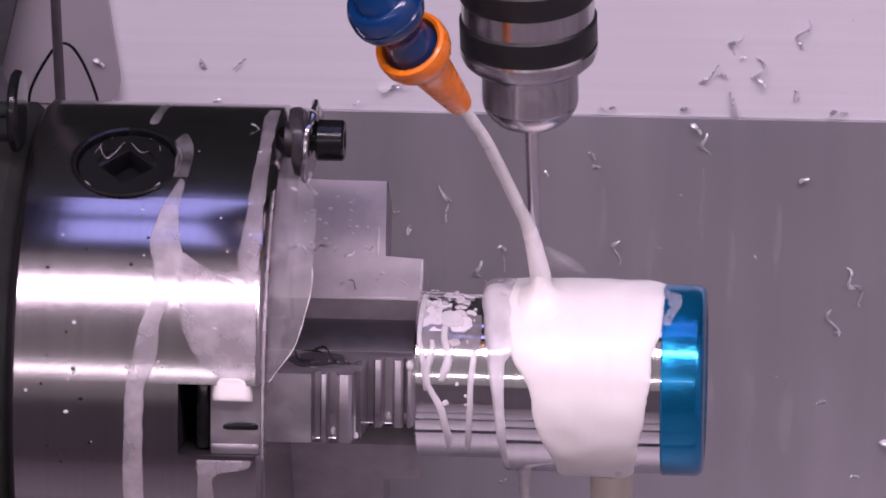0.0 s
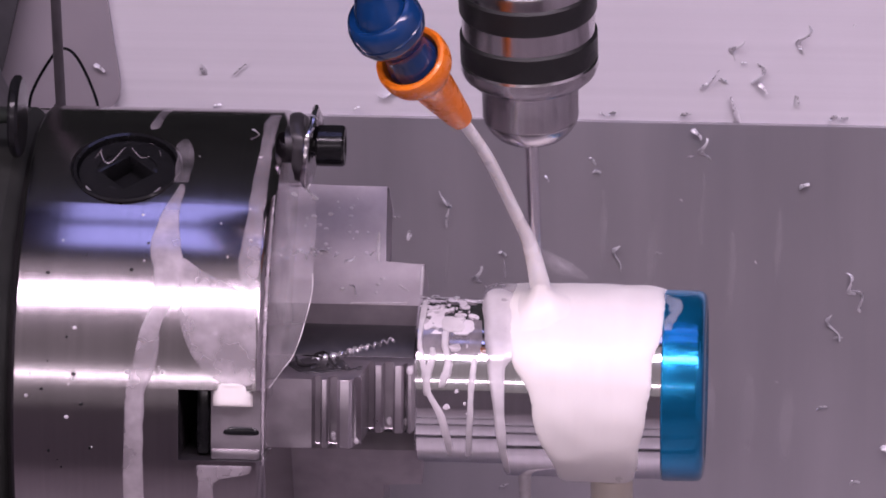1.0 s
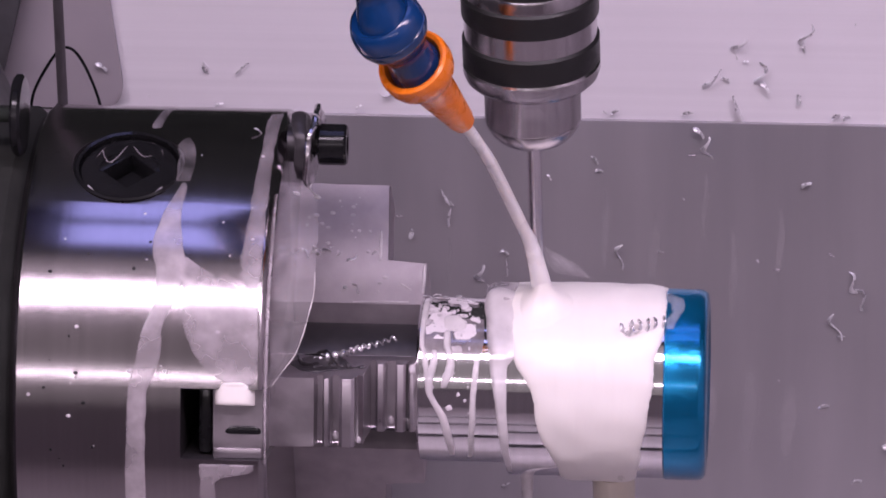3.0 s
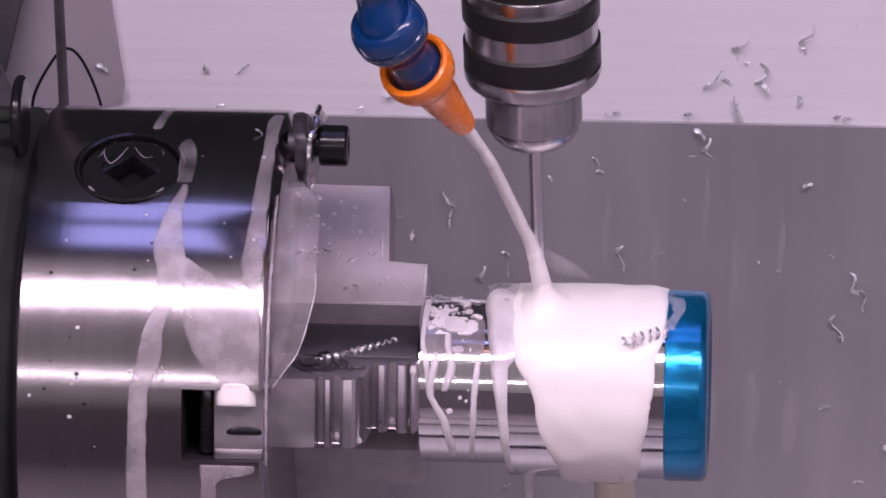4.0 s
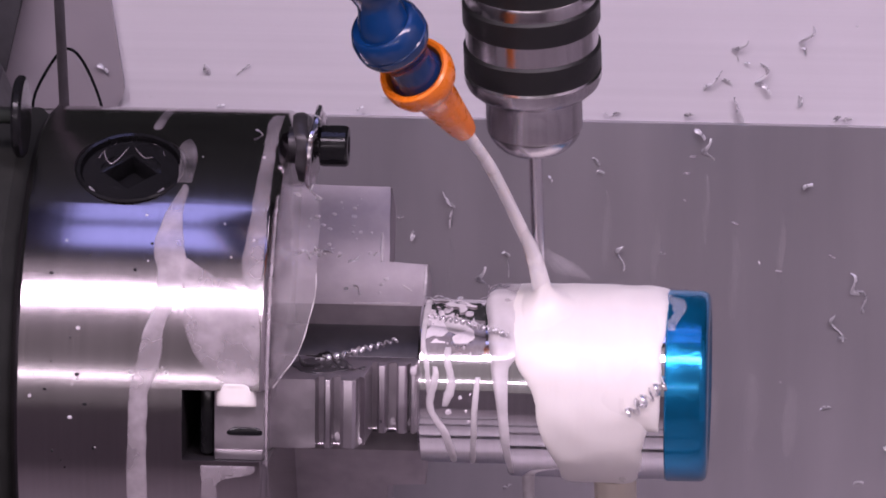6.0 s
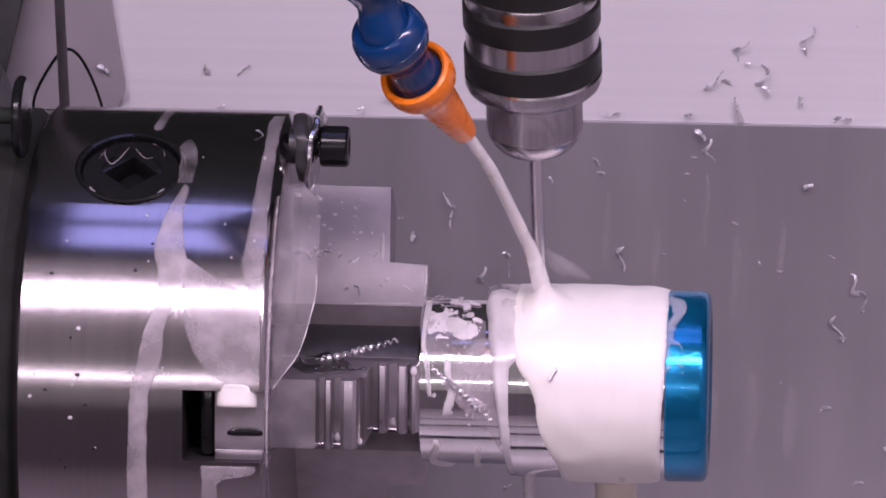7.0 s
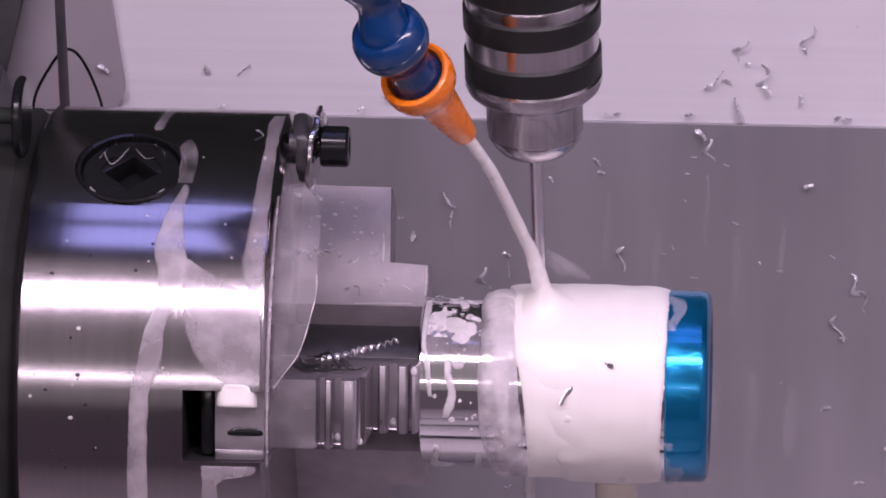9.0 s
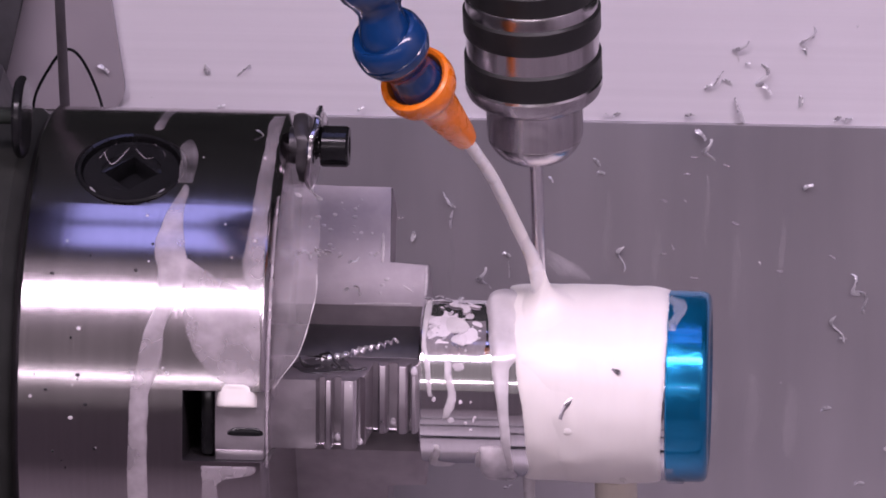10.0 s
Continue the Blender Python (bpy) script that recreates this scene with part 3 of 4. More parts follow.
# the dark inside the jaw's notch, laid on as a black patch
tagged(part("notch_dark_patch", film([(18.2, -0.0085, -0.0030, 0.4), (17.4, -0.0100, -0.0016, 1), (16.6, -0.0104, -0.0014, 1), (16.2, -0.0095, -0.0020, 0.5)], 0.0640, 0.0006, n=16, m=14), M_BLACK), "black patch standing in for the dark of a notch on the jaw", "notch")


def face_film():
    bm = bmesh.new()
    n, m, grid = 40, 10, []
    for i in range(n + 1):
        d = 24 + 74 * i / n
        col = []
        for k in range(m + 1):
            r = (0.026 + 0.006 * noise.noise(Vector((d * 0.06, 1, 0)))) + k / m * (0.0645 - 0.026)
            col.append(bm.verts.new(on_round(0.0003 + 0.0003 * math.sin(math.pi * k / m) * math.sin(math.pi * i / n), d, r)))
        grid.append(col)
    for i in range(n):
        for k in range(m):
            bm.faces.new((grid[i][k], grid[i][k + 1], grid[i + 1][k + 1], grid[i + 1][k]))
    bmesh.ops.solidify(bm, geom=bm.faces[:], thickness=0.0003)
    return tagged(part("surface_film", bm, M_FILM), "thin milky film on the face of the chuck", "coolant")


face_film()
NET = runs([(114, 0.0342, 0.0490, 0.6), (98, 0.0336, 0.0490, 1), (84, 0.0336, 0.0488, 1), (70, 0.0338, 0.0480, 1), (60, 0.0350, 0.0455, 0.6)], RS, 0.00035, "lacy white foam on top of the polished barrel", n=40, m=20, material=M_NET, name="foam_sheet", ragged=0.0008)
tagged(part("rim_bead", tube([(*on_round(-0.0004, d, RC - 0.0011), 0.00022 + 0.00022 * math.sin(math.pi * (d - 9.5) / 63) + 0.00008 * math.sin(1.7 * d)) for d in range(10, 72)], 10), M_FILM), "thin pale bead along the chuck rim", "coolant")
DRIPS = [runs([(50, 0.0364, 0.0374, 0.6), (42, 0.0363, 0.0380, 1), (22, 0.0350, 0.0368, 1), (2, 0.0384, 0.0404, 1.1), (-18, 0.0400, 0.0420, 1), (-36, 0.0405, 0.0420, 0.8)], RS, 0.0009, "milky drip on the polished barrel", material=M_STREAK, ragged=0.0005),
         runs([(62, 0.0394, 0.0406, 0.5), (50, 0.0392, 0.0410, 1), (38, 0.0404, 0.0422, 1), (28, 0.0394, 0.0416, 1.2), (20, 0.0388, 0.0402, 0.6)], RS, 0.0010, "milky drip on the polished barrel", material=M_STREAK, ragged=0.0006),
         runs([(43, 0.0472, 0.0484, 0.6), (19, 0.0462, 0.0478, 1), (0, 0.0460, 0.0476, 1), (-23, 0.0455, 0.0471, 1), (-38, 0.0450, 0.0465, 0.8)], RS, 0.0009, "milky drip on the polished barrel", material=M_STREAK, ragged=0.0004)]


FOAM = []


def foam_patch(x, deg, w, h, seed):
    """A small flat bubble of foam with a wavy rim."""
    bm = bmesh.new()
    n, rings = 30, []
    for f, up in ((1.0, -0.0003), (0.97, 0.0001), (0.75, 0.0003), (0.35, 0.00035)):
        ring = []
        for k in range(n):
            a = 2 * math.pi * k / n
            q = f * (1 + 0.38 * noise.noise(Vector((math.cos(a) * 0.95, math.sin(a) * 0.95, seed))))
            ring.append(bm.verts.new(on_round(x + w * q * math.cos(a), deg + h * q * math.sin(a), RS + up)))
        rings.append(ring)
    for p, q in zip(rings, rings[1:]):
        for k in range(n):
            bm.faces.new((p[k], p[(k + 1) % n], q[(k + 1) % n], q[k]))
    bm.faces.new(rings[-1])
    FOAM.append(tagged(part("foam_patch", bm, M_FOAM), "small white foam patch on the polished barrel", "foam", "foam on the barrel"))


rnd = random.Random(5)
for k in range(40):
    foam_patch(rnd.uniform(0.0345, 0.0475), rnd.choice((rnd.uniform(62, 95), rnd.uniform(65, 105), rnd.uniform(5, 55))), rnd.uniform(0.0002, 0.0006) if k % 4 else rnd.uniform(0.0009, 0.0019), rnd.uniform(0.6, 1.6) if k % 4 else rnd.uniform(1.8, 4.2), k * 1.7)
foam_patch(0.0430, 76, 0.0024, 5.0, 3.1)
foam_patch(0.0375, 82, 0.0016, 4.0, 8.1)


# ---- left of the chuck: rod, cable, knob, shadow on the panel ----
tagged(part("upright_rod", lathe([(0.012, 0), (0.012, 0.0014), (0.3, 0.0014), (0.3, 0)], 20, "z", None, Matrix.Translation((-0.0710, 0.1, 0))), M_ROD), "slim dull steel upright rod behind the chuck", "rod")
part("rod_foot", lathe([(-0.0, 0), (-0.0, 0.0022), (0.016, 0.0022), (0.018, 0.0017), (0.018, 0)], 20, "z"), M_CAST, bpy.data.objects["upright_rod"]).location = (-0.0712, 0.1, 0.007)
tagged(part("thin_cable", tube([(*p, 0.00042) for p in spline([(-0.0815, 0.11, 0.014), (-0.0803, 0.11, 0.0236), (-0.0739, 0.11, 0.0351), (-0.0700, 0.11, 0.0370), (-0.0664, 0.11, 0.0324), (-0.0628, 0.11, 0.0218), (-0.0618, 0.11, 0.012)], 40)], 8), M_BLACK), "thin black looped cable", "cable")
KNOB = tagged(part("clamp_knob", lathe([(-0.0013, 0), (-0.0013, 0.0094), (-0.0006, 0.0102), (0.0006, 0.0102), (0.0013, 0.0094), (0.0015, 0.0050), (0.0015, 0)], 40), M_BLACK), "flat black clamping knob", "knob")
KNOB.matrix_basis = pose(-0.0648, -0.0100, 0.0772)
part("knob_stem", lathe([(-0.0085, 0), (-0.0085, 0.0018), (-0.001, 0.0018), (-0.001, 0)], 16), M_DARK, KNOB)


# the shadow on the white panel, built as a thin darker plate
def panel_shadow():
    bm = bmesh.new()
    edge = [(-0.0850, 0.0455), (-0.0638, 0.0455), (-0.0630, 0.0375), (-0.0605, 0.0135), (-0.0604, 0.0105), (-0.0609, 0.0080), (-0.0620, 0.0060), (-0.0640, 0.0041), (-0.0955, 0.0041), (-0.0939, 0.0110), (-0.0872, 0.0370)]
    f = [bm.verts.new((x, 0.1398, z)) for x, z in edge]
    g = [bm.verts.new((x, 0.1414, z)) for x, z in edge]
    bm.faces.new(f)
    bm.faces.new(g[::-1])
    for i in range(len(f)):
        k = (i + 1) % len(f)
        bm.faces.new((f[i], g[i], g[k], f[k]))
    return tagged(part("shadow_plate", bm, M_SHADOW, None, "", False), "grey plate with a rounded corner, standing in for a shadow on the white panel", "guard plate")


panel_shadow()


def bracket():
    bm = bmesh.new()
    edge = [(-0.135, 0.0455), (-0.0850, 0.0455), (-0.0872, 0.0370), (-0.0939, 0.0110), (-0.0955, 0.0041), (-0.135, 0.0041)]
    f = [bm.verts.new((x, 0.1330, z)) for x, z in edge]
    g = [bm.verts.new((x, 0.1397, z)) for x, z in edge]
    bm.faces.new(f)
    bm.faces.new(g[::-1])
    for i in range(len(f)):
        k = (i + 1) % len(f)
        bm.faces.new((f[i], g[i], g[k], f[k]))
    bmesh.ops.bevel(bm, geom=bm.edges[:], offset=0.0006, segments=2, affect="EDGES", profile=0.5)
    return tagged(part("side_bracket", bm, M_CAST), "dark slanted bracket at the back wall", "bracket")


bracket()


# ---- swarf ----
def chip_mesh(kind, seed):
    """A curl of swarf: a thin ribbon, hooked, curled or coiled."""
    q = random.Random(seed)
    n = {"coil": 110, "beads": 150, "spiral": 90}.get(kind, 24)
    line = []
    for i in range(n + 1):
        s = i / n
        if kind == "hook":
            a = 2.6 * s + 0.3 * seed
            p = (0.0011 * math.cos(a) + 0.0005 * s, 0.0026 * (s - 0.5) + 0.0008 * math.sin(a), 0.0004 * math.sin(3 * s + seed))
        elif kind == "curl":
            a = (5.0 + 0.5 * seed) * s + seed
            p = (0.0009 * math.sin(a) + 0.0008 * (s - 0.5) * (seed - 2), 0.0052 * (s - 0.5), 0.0006 * math.cos(a))
        elif kind == "sliver":
            p = (0.0004 * math.sin(2.5 * s + seed), 0.0046 * (s - 0.5), 0.0002 * math.sin(4 * s))
        elif kind == "spiral":
            a = 2 * math.pi * 5.5 * s
            p = (0.0021 * math.cos(a), 0.021 * (s - 0.5) + 0.0006 * math.sin(5 * s), 0.0021 * math.sin(a))
        elif kind == "coil":
            a = 2 * math.pi * 7 * s
            p = (0.0011 * math.cos(a), 0.022 * (s - 0.5), 0.0011 * math.sin(a))
        else:
            a = 2 * math.pi * 15 * s
            p = (0.00062 * math.cos(a) + 0.0006 * math.sin(3 * s), 0.024 * (s - 0.5), 0.00055 * math.sin(a))
        w = {"spiral": 0.0010, "coil": 0.00055, "beads": 0.00046, "sliver": 0.00034}.get(kind, 0.00046) * (0.45 + 0.75 * math.sin(math.pi * min(1, 0.08 + 0.9 * s)) + 0.25 * math.sin(9 * s + 2 * seed))
        line.append((*p, max(w, 0.0001)))
    bm = tube(line, 6, None, 0.42)
    return mesh_of(bm, "chip_" + kind, M_BRIGHT if kind in ("spiral", "beads") else M_CHIP, True, 60)


CHIPS = {k: [chip_mesh(k, j) for j in (1, 2, 3, 4)] for k in ("hook", "curl", "coil", "sliver", "beads", "spiral")}


def chip(kind, at, turn, size=1.0, which=0, label="", group="metal chips"):
    ob = new("metal_chip", CHIPS[kind][which % 4])
    ob.matrix_basis = Matrix.Translation(at) @ Euler([radians(a) for a in turn]).to_matrix().to_4x4() @ Matrix.Scale(size * 1.34, 4)
    return tagged(ob, label or {"hook": "small hooked aluminium chip", "curl": "curled aluminium chip", "coil": "long coiled aluminium chip", "beads": "fine coiled aluminium chip", "sliver": "straight aluminium sliver"}[kind] + " stuck to the wet panel", "metal chip", group)


# x, z, lean, size; the first word of each row is its form
WHITE_CHIPS = (("hook", -0.0662, 0.0169, 20, 0.9), ("hook", -0.0370, 0.0171, 160, 1.1), ("sliver", -0.0272, 0.0166, -50, 0.8), ("hook", -0.0531, 0.0076, 0, 0.35), ("hook", -0.0338, 0.0053, 80, 0.6),
               ("curl", 0.1086, 0.0258, -20, 1.0), ("curl", 0.1272, 0.0301, -10, 1.0), ("hook", 0.1265, 0.0255, -30, 0.9), ("hook", 0.1003, 0.0143, 100, 0.8), ("sliver", 0.1025, 0.0168, -40, 1.0), ("hook", 0.1054, 0.0159, 20, 0.9),
               ("curl", 0.1150, 0.0188, 5, 1.0), ("hook", 0.1157, 0.0139, 10, 0.9), ("sliver", 0.1088, 0.0071, 8, 1.5), ("hook", 0.1251, 0.0103, -50, 1.0), ("hook", 0.1406, 0.0339, 90, 0.4), ("hook", 0.1108, 0.0217, 70, 0.4))
LEDGE_CHIPS = (("hook", 0.0048, 0.0057, 90, 0.5), ("hook", 0.0954, 0.0057, 70, 0.9), ("hook", 0.1358, 0.0058, 90, 1.0), ("hook", 0.1387, 0.0057, 60, 0.9), ("curl", 0.0134, 0.0103, 80, 0.9), ("hook", 0.0162, 0.0109, 60, 0.9), ("hook", 0.0753, 0.0058, 80, 0.8), ("hook", 0.0725, 0.0055, 20, 0.6))
GREY_CHIPS = (("hook", 0.0978, 0.0013, 10, 1.0), ("curl", 0.1005, -0.0033, 10, 1.0), ("hook", 0.0697, -0.0078, 0, 0.9), ("hook", 0.0711, -0.0109, 30, 0.9), ("hook", 0.0568, -0.0132, 0, 0.5), ("sliver", 0.0283, -0.0201, 15, 0.9), ("hook", 0.0296, -0.0221, 20, 0.8), ("sliver", 0.0296, -0.0262, -2, 1.0),
              ("hook", 0.1281, -0.0141, 90, 0.9), ("hook", 0.0153, -0.0264, 70, 0.6), ("hook", 0.0184, -0.0321, -60, 0.9), ("hook", 0.0449, -0.0372, 0, 1.0), ("sliver", 0.0449, -0.0415, 0, 0.8), ("curl", 0.0381, -0.0447, 10, 1.1))
MORE_CHIPS = (("curl", 0.0765, -0.0370, -15, 1.1), ("hook", 0.0881, -0.0358, 60, 0.5), ("curl", 0.1412, -0.0442, 30, 1.0), ("curl", 0.1436, -0.0487, 35, 1.0), ("curl", 0.1365, -0.0577, 0, 1.2), ("hook", 0.1382, -0.0613, 60, 0.7), ("hook", 0.1342, -0.0838, 70, 1.0),
              ("hook", 0.1441, -0.1077, 40, 1.1), ("hook", 0.1526, -0.0977, 30, 1.3), ("hook", 0.0445, -0.1118, 90, 0.8), ("hook", 0.0941, -0.0190, 0, 0.3), ("hook", 0.1213, -0.0757, 0, 0.25), ("hook", 0.1147, -0.0379, 0, 0.25), ("hook", 0.0885, -0.0577, 30, 0.25), ("hook", 0.0256, -0.0892, 30, 0.3))
for rows, y in ((WHITE_CHIPS, WALL + 0.0007), (LEDGE_CHIPS, WALL + 0.0003), (GREY_CHIPS, WALL - 0.0008), (MORE_CHIPS, WALL - 0.0008)):
    for i, (kind, x, z, lean, size) in enumerate(rows):
        yy = WALL - 0.0010 if x < -0.0600 and z > 0 else y
        chip(kind, (x, yy, z - (0.0010 if y < WALL else 0.0)), (90 + 8 * math.sin(3 * i), -lean, 8 * math.cos(5 * i)), size, i)

# ---- swarf and splashes near the cut ----
JAW_COIL = chip("beads", (0.0235, -0.0165, 0.0225), (0, 0, -80), 0.84, 1, "fine coiled aluminium chip lying on the chuck jaws", "chips at the cut")
CAP_COIL = chip("spiral", (0, 0, 0), (0, 0, -62), 0.47, 2, "bright coiled chip stuck in the coolant", "chips at the cut")
BARREL_COIL = chip("beads", (0, 0, 0), (0, 0, 0), 0.66, 3, "fine coiled aluminium chip thrown over the barrel", "chips at the cut")
FILM_CHIP = chip("sliver", (0, 0, 0), (0, 0, -35), 1.15, 3, "thin straight chip carried in the white coolant", "chips at the cut")
SIDE_CHIP = chip("hook", (0, 0, 0), (0, 0, 10), 0.8, 2, "small hooked chip carried in the white coolant", "chips at the cut")
for ob in (FILM_CHIP, SIDE_CHIP):
    ob.data = ob.data.copy()
    ob.data.materials[0] = M_CURL
for at, tw, sz, kd in (((0.0078, -0.0030, 0.0526), 70, 0.7, "hook"), ((0.0068, -0.0035, 0.0545), 20, 0.6, "curl"), ((0.0030, -0.0070, 0.0555), 50, 0.6, "hook"), ((0.0075, -0.0010, 0.0738), 80, 0.6, "hook"), ((-0.0075, 0.0020, 0.0678), 40, 0.6, "hook")):
    chip(kd, at, (60, 0, tw), sz, int(tw), "small bright chip caught at the bent washer", "chips at the cut")
for x, deg, tw, sz, kd in ((0.012, 62, 20, 0.5, "hook"), (0.0155, 58, 80, 0.5, "curl"), (0.021, 64, 50, 0.4, "hook"), (0.0055, 66, 70, 0.7, "curl"), (0.0015, 64, 60, 0.7, "hook"), (0.010, 70, 20, 0.35, "hook")):
    chip(kd, on_round(x, deg + 30, 0.0345), (-40, 0, tw), sz, int(sz * 10), "small chip lying on the jaw", "chips at the cut")
for x, deg, tw in ((0.0340, 100, 60), (0.0365, 104, 80), (0.0390, 98, 40), (0.0420, 106, 90)):
    chip("hook", on_round(x, deg, RS + 0.0006), (20, 0, tw), 0.6, int(tw), "small chip lying on the barrel", "chips at the cut")


for k, (x, tw, kd, sz) in enumerate(((0.0065, 70, "curl", 0.8), (0.0095, 95, "hook", 0.8), (0.0120, 80, "curl", 0.9), (0.0150, 60, "hook", 0.7), (0.0180, 85, "curl", 0.6), (0.0085, 100, "sliver", 0.9), (0.0205, 75, "hook", 0.6), (0.0130, 30, "hook", 0.6))):
    ob = chip(kd, (x, -0.0285 - 0.002 * math.sin(k * 2.2), 0.0200 - 0.0007 * math.sin(k * 2.2)), (20, 0, tw), sz, k, "dark oily chip lying on the chuck jaw", "chips at the cut")
    ob.data = ob.data.copy()
    ob.data.materials[0] = M_SLOT

def spray():
    """Thin veils of mist thrown off by the drill."""
    t = thing("coolant_spray", "thin veil of coolant mist thrown off the drill", "spray")
    for k, (dx, dz, w) in enumerate(((0.0105, 0.0005, 0.0016), (0.0075, 0.003, 0.0014), (0.0040, 0.006, 0.0012))):
        a = Vector((0.0622, 0.003, 0.0375 - 0.001 * k))
        b = Vector((0.0640 + dx, 0.007, 0.0262 + dz * 0.2))
        part("veil", tube([(*a.lerp(b, i / 16), (0.0005 + (w + 0.0012) * (i / 16) ** 1.3) * min(1, (17 - i) / 5)) for i in range(17)], 10, None, 0.4), M_SPRAY, t)
    return t


spray()

def splash_mound():
    """A flared mound of coolant round the foot of the jet, draped over the workpiece."""
    bm = bmesh.new()
    cx, cy, n, rings = 0.0634, -0.0036, 56, []
    for i in range(22):
        rho = 0.0120 * (1 - i / 21) ** 1.3
        ring = []
        for k in range(n):
            a = 2 * math.pi * k / n
            q = rho * (1 + 0.15 * noise.noise(Vector((1.3 * math.cos(a), 1.3 * math.sin(a), 4.0))))
            x, y = cx + q * math.cos(a) * 0.95, cy + q * math.sin(a)
            x = cx - (cx - x) * (1 - 0.045 * (cx - x) / 0.001) if x < cx else x
            top = math.sqrt((RW + 0.0012) ** 2 - y * y)
            up = 0.0105 * math.exp(-rho / 0.0027) * (1 + 0.10 * noise.noise(Vector((300 * x, 300 * y, 1)))) - 0.0005 * (rho / 0.0120) ** 3
            ring.append(bm.verts.new((x, y, top + up)))
        rings.append(ring)
    for p, q in zip(rings, rings[1:-1]):
        for k in range(n):
            bm.faces.new((p[k], p[(k + 1) % n], q[(k + 1) % n], q[k]))
    bm.faces.new(rings[-2])
    for v in rings[-1]:
        bm.verts.remove(v)
    foot = [bm.verts.new((v.co.x, v.co.y, v.co.z - 0.0012)) for v in rings[0]]
    for k in range(n):
        bm.faces.new((rings[0][(k + 1) % n], rings[0][k], foot[k], foot[(k + 1) % n]))
    bmesh.ops.recalc_face_normals(bm, faces=bm.faces[:])
    return tagged(part("splash_crown", bm, M_COOL, None, "", True, 80), "white splash mound where the jet meets the drill", "coolant")


splash_mound()

# coolant trickles; the last three, wider streaks stand in for blurred reflections
for x, z0, z1, w in ((0.0725, -0.018, -0.042, 0.0011), (0.1000, -0.012, -0.034, 0.0008), (0.0860, -0.025, -0.050, 0.0014), (0.1080, -0.030, -0.058, 0.0012), (0.1210, -0.022, -0.046, 0.0010), (0.0290, -0.034, -0.050, 0.0008), (0.1130, -0.075, -0.100, 0.0024), (0.1240, -0.078, -0.102, 0.0022), (0.1020, -0.076, -0.098, 0.0020)):
    tagged(part("wall_streak", tube([(x + 0.0005 * math.sin(6 * k / 12), WALL, z0 + (z1 - z0) * k / 12, 0.1 * w * math.sin(math.pi * (0.08 + 0.84 * k / 12))) for k in range(13)], 12, None, 10.0), M_PALE), "faint pale streak on the grey sheet", "coolant", "trickles on the sheet")

rnd = random.Random(11)


def speck(at, normal, r, material, label):
    bm = bmesh.new()
    m = Matrix.Translation(at) @ Vector(normal).to_track_quat("Z", "X").to_matrix().to_4x4()
    lathe([(-0.0001, 0), (-0.0001, r), (r * 0.25, r * 0.8), (r * 0.42, r * 0.35), (r * 0.45, 0)], 10, "z", bm, m @ Matrix.Diagonal((1, rnd.uniform(0.6, 1.5), 1, 1)))
    return tagged(part("droplet", bm, material), label, "droplet", "droplets")


for k in range(46):
    x, d = rnd.uniform(-0.058, -0.004), rnd.uniform(8, 85)
    if abs(d - 79) < 13 and abs(x + 0.0378) < 0.015 or (9 < d < 28 and x > -0.022):
        continue
    dark = k % 3 == 0
    speck(on_round(x, d, RC), on_round(0, d, 1), rnd.uniform(0.0002, 0.00055), M_BLACK if dark else M_FOAM, "tiny dark speck of dirt on the chuck" if dark else "tiny milky droplet on the chuck")
for k in range(26):
    x = rnd.uniform(0.002, 0.0205) if k % 2 else rnd.uniform(0.002, 0.030)
    r = rnd.uniform(0.030, 0.046) if x < 0.021 else rnd.uniform(0.0185, 0.026)
    a = radians(138.7)
    p = Vector((x, -r * math.cos(a) - 0.00857 * math.sin(a), r * math.sin(a) - 0.00857 * math.cos(a)))
    speck(p, (0, -math.sin(a), -math.cos(a)), rnd.uniform(0.0002, 0.0006), M_FOAM, "tiny milky droplet on the jaw")


def jaw_at(x, r, up=0.0):
    """A point on the upper side of the smooth-sided jaw."""
    a = radians(138.7)
    return Vector((x, -r * math.cos(a) - (0.00857 + up) * math.sin(a), r * math.sin(a) - (0.00857 + up) * math.cos(a)))


def jaw_bead(name, ends, thick, label, material=M_STREAK):
    a, b = jaw_at(*ends[0]), jaw_at(*ends[1])
    line = [(*a.lerp(b, i / 16), thick * (0.35 + 0.75 * math.sin(math.pi * (0.1 + 0.8 * i / 16)) + 0.15 * math.sin(i * 1.9 + thick * 9000))) for i in range(17)]
    tagged(part(name, tube(line, 8), material), label, "coolant", "coolant on the jaw")


# the first three beads stand in for highlights on the jaw's edges
jaw_bead("pale_bead", ((0.0211, 0.0362), (0.0213, 0.0284)), 0.00042, "pale bead for the highlight along the step of the jaw")
jaw_bead("pale_bead", ((0.0326, 0.0274), (0.0326, 0.0195)), 0.00045, "pale bead for the highlight along the end of the jaw")
jaw_bead("pale_bead", ((0.0148, 0.0170), (0.0290, 0.0173)), 0.00022, "thin pale line for the highlight along the foot of the jaw")
jaw_bead("pale_bead", ((0.0268, 0.0222), (0.0294, 0.0205)), 0.00022, "short streak of coolant on the jaw")
for x, r, tw, sz, kd in ((0.0055, 0.0300, 80, 0.55, "curl"), (0.0074, 0.0304, 60, 0.6, "hook"), (0.0018, 0.0302, 95, 0.5, "curl"), (0.0128, 0.0208, 90, 0.5, "hook"), (0.0156, 0.0206, 70, 0.45, "curl")):
    chip(kd, jaw_at(x, r, 0.0004), (42, 0, tw), sz, int(tw), "small bright chip stuck to the jaw", "chips at the cut")
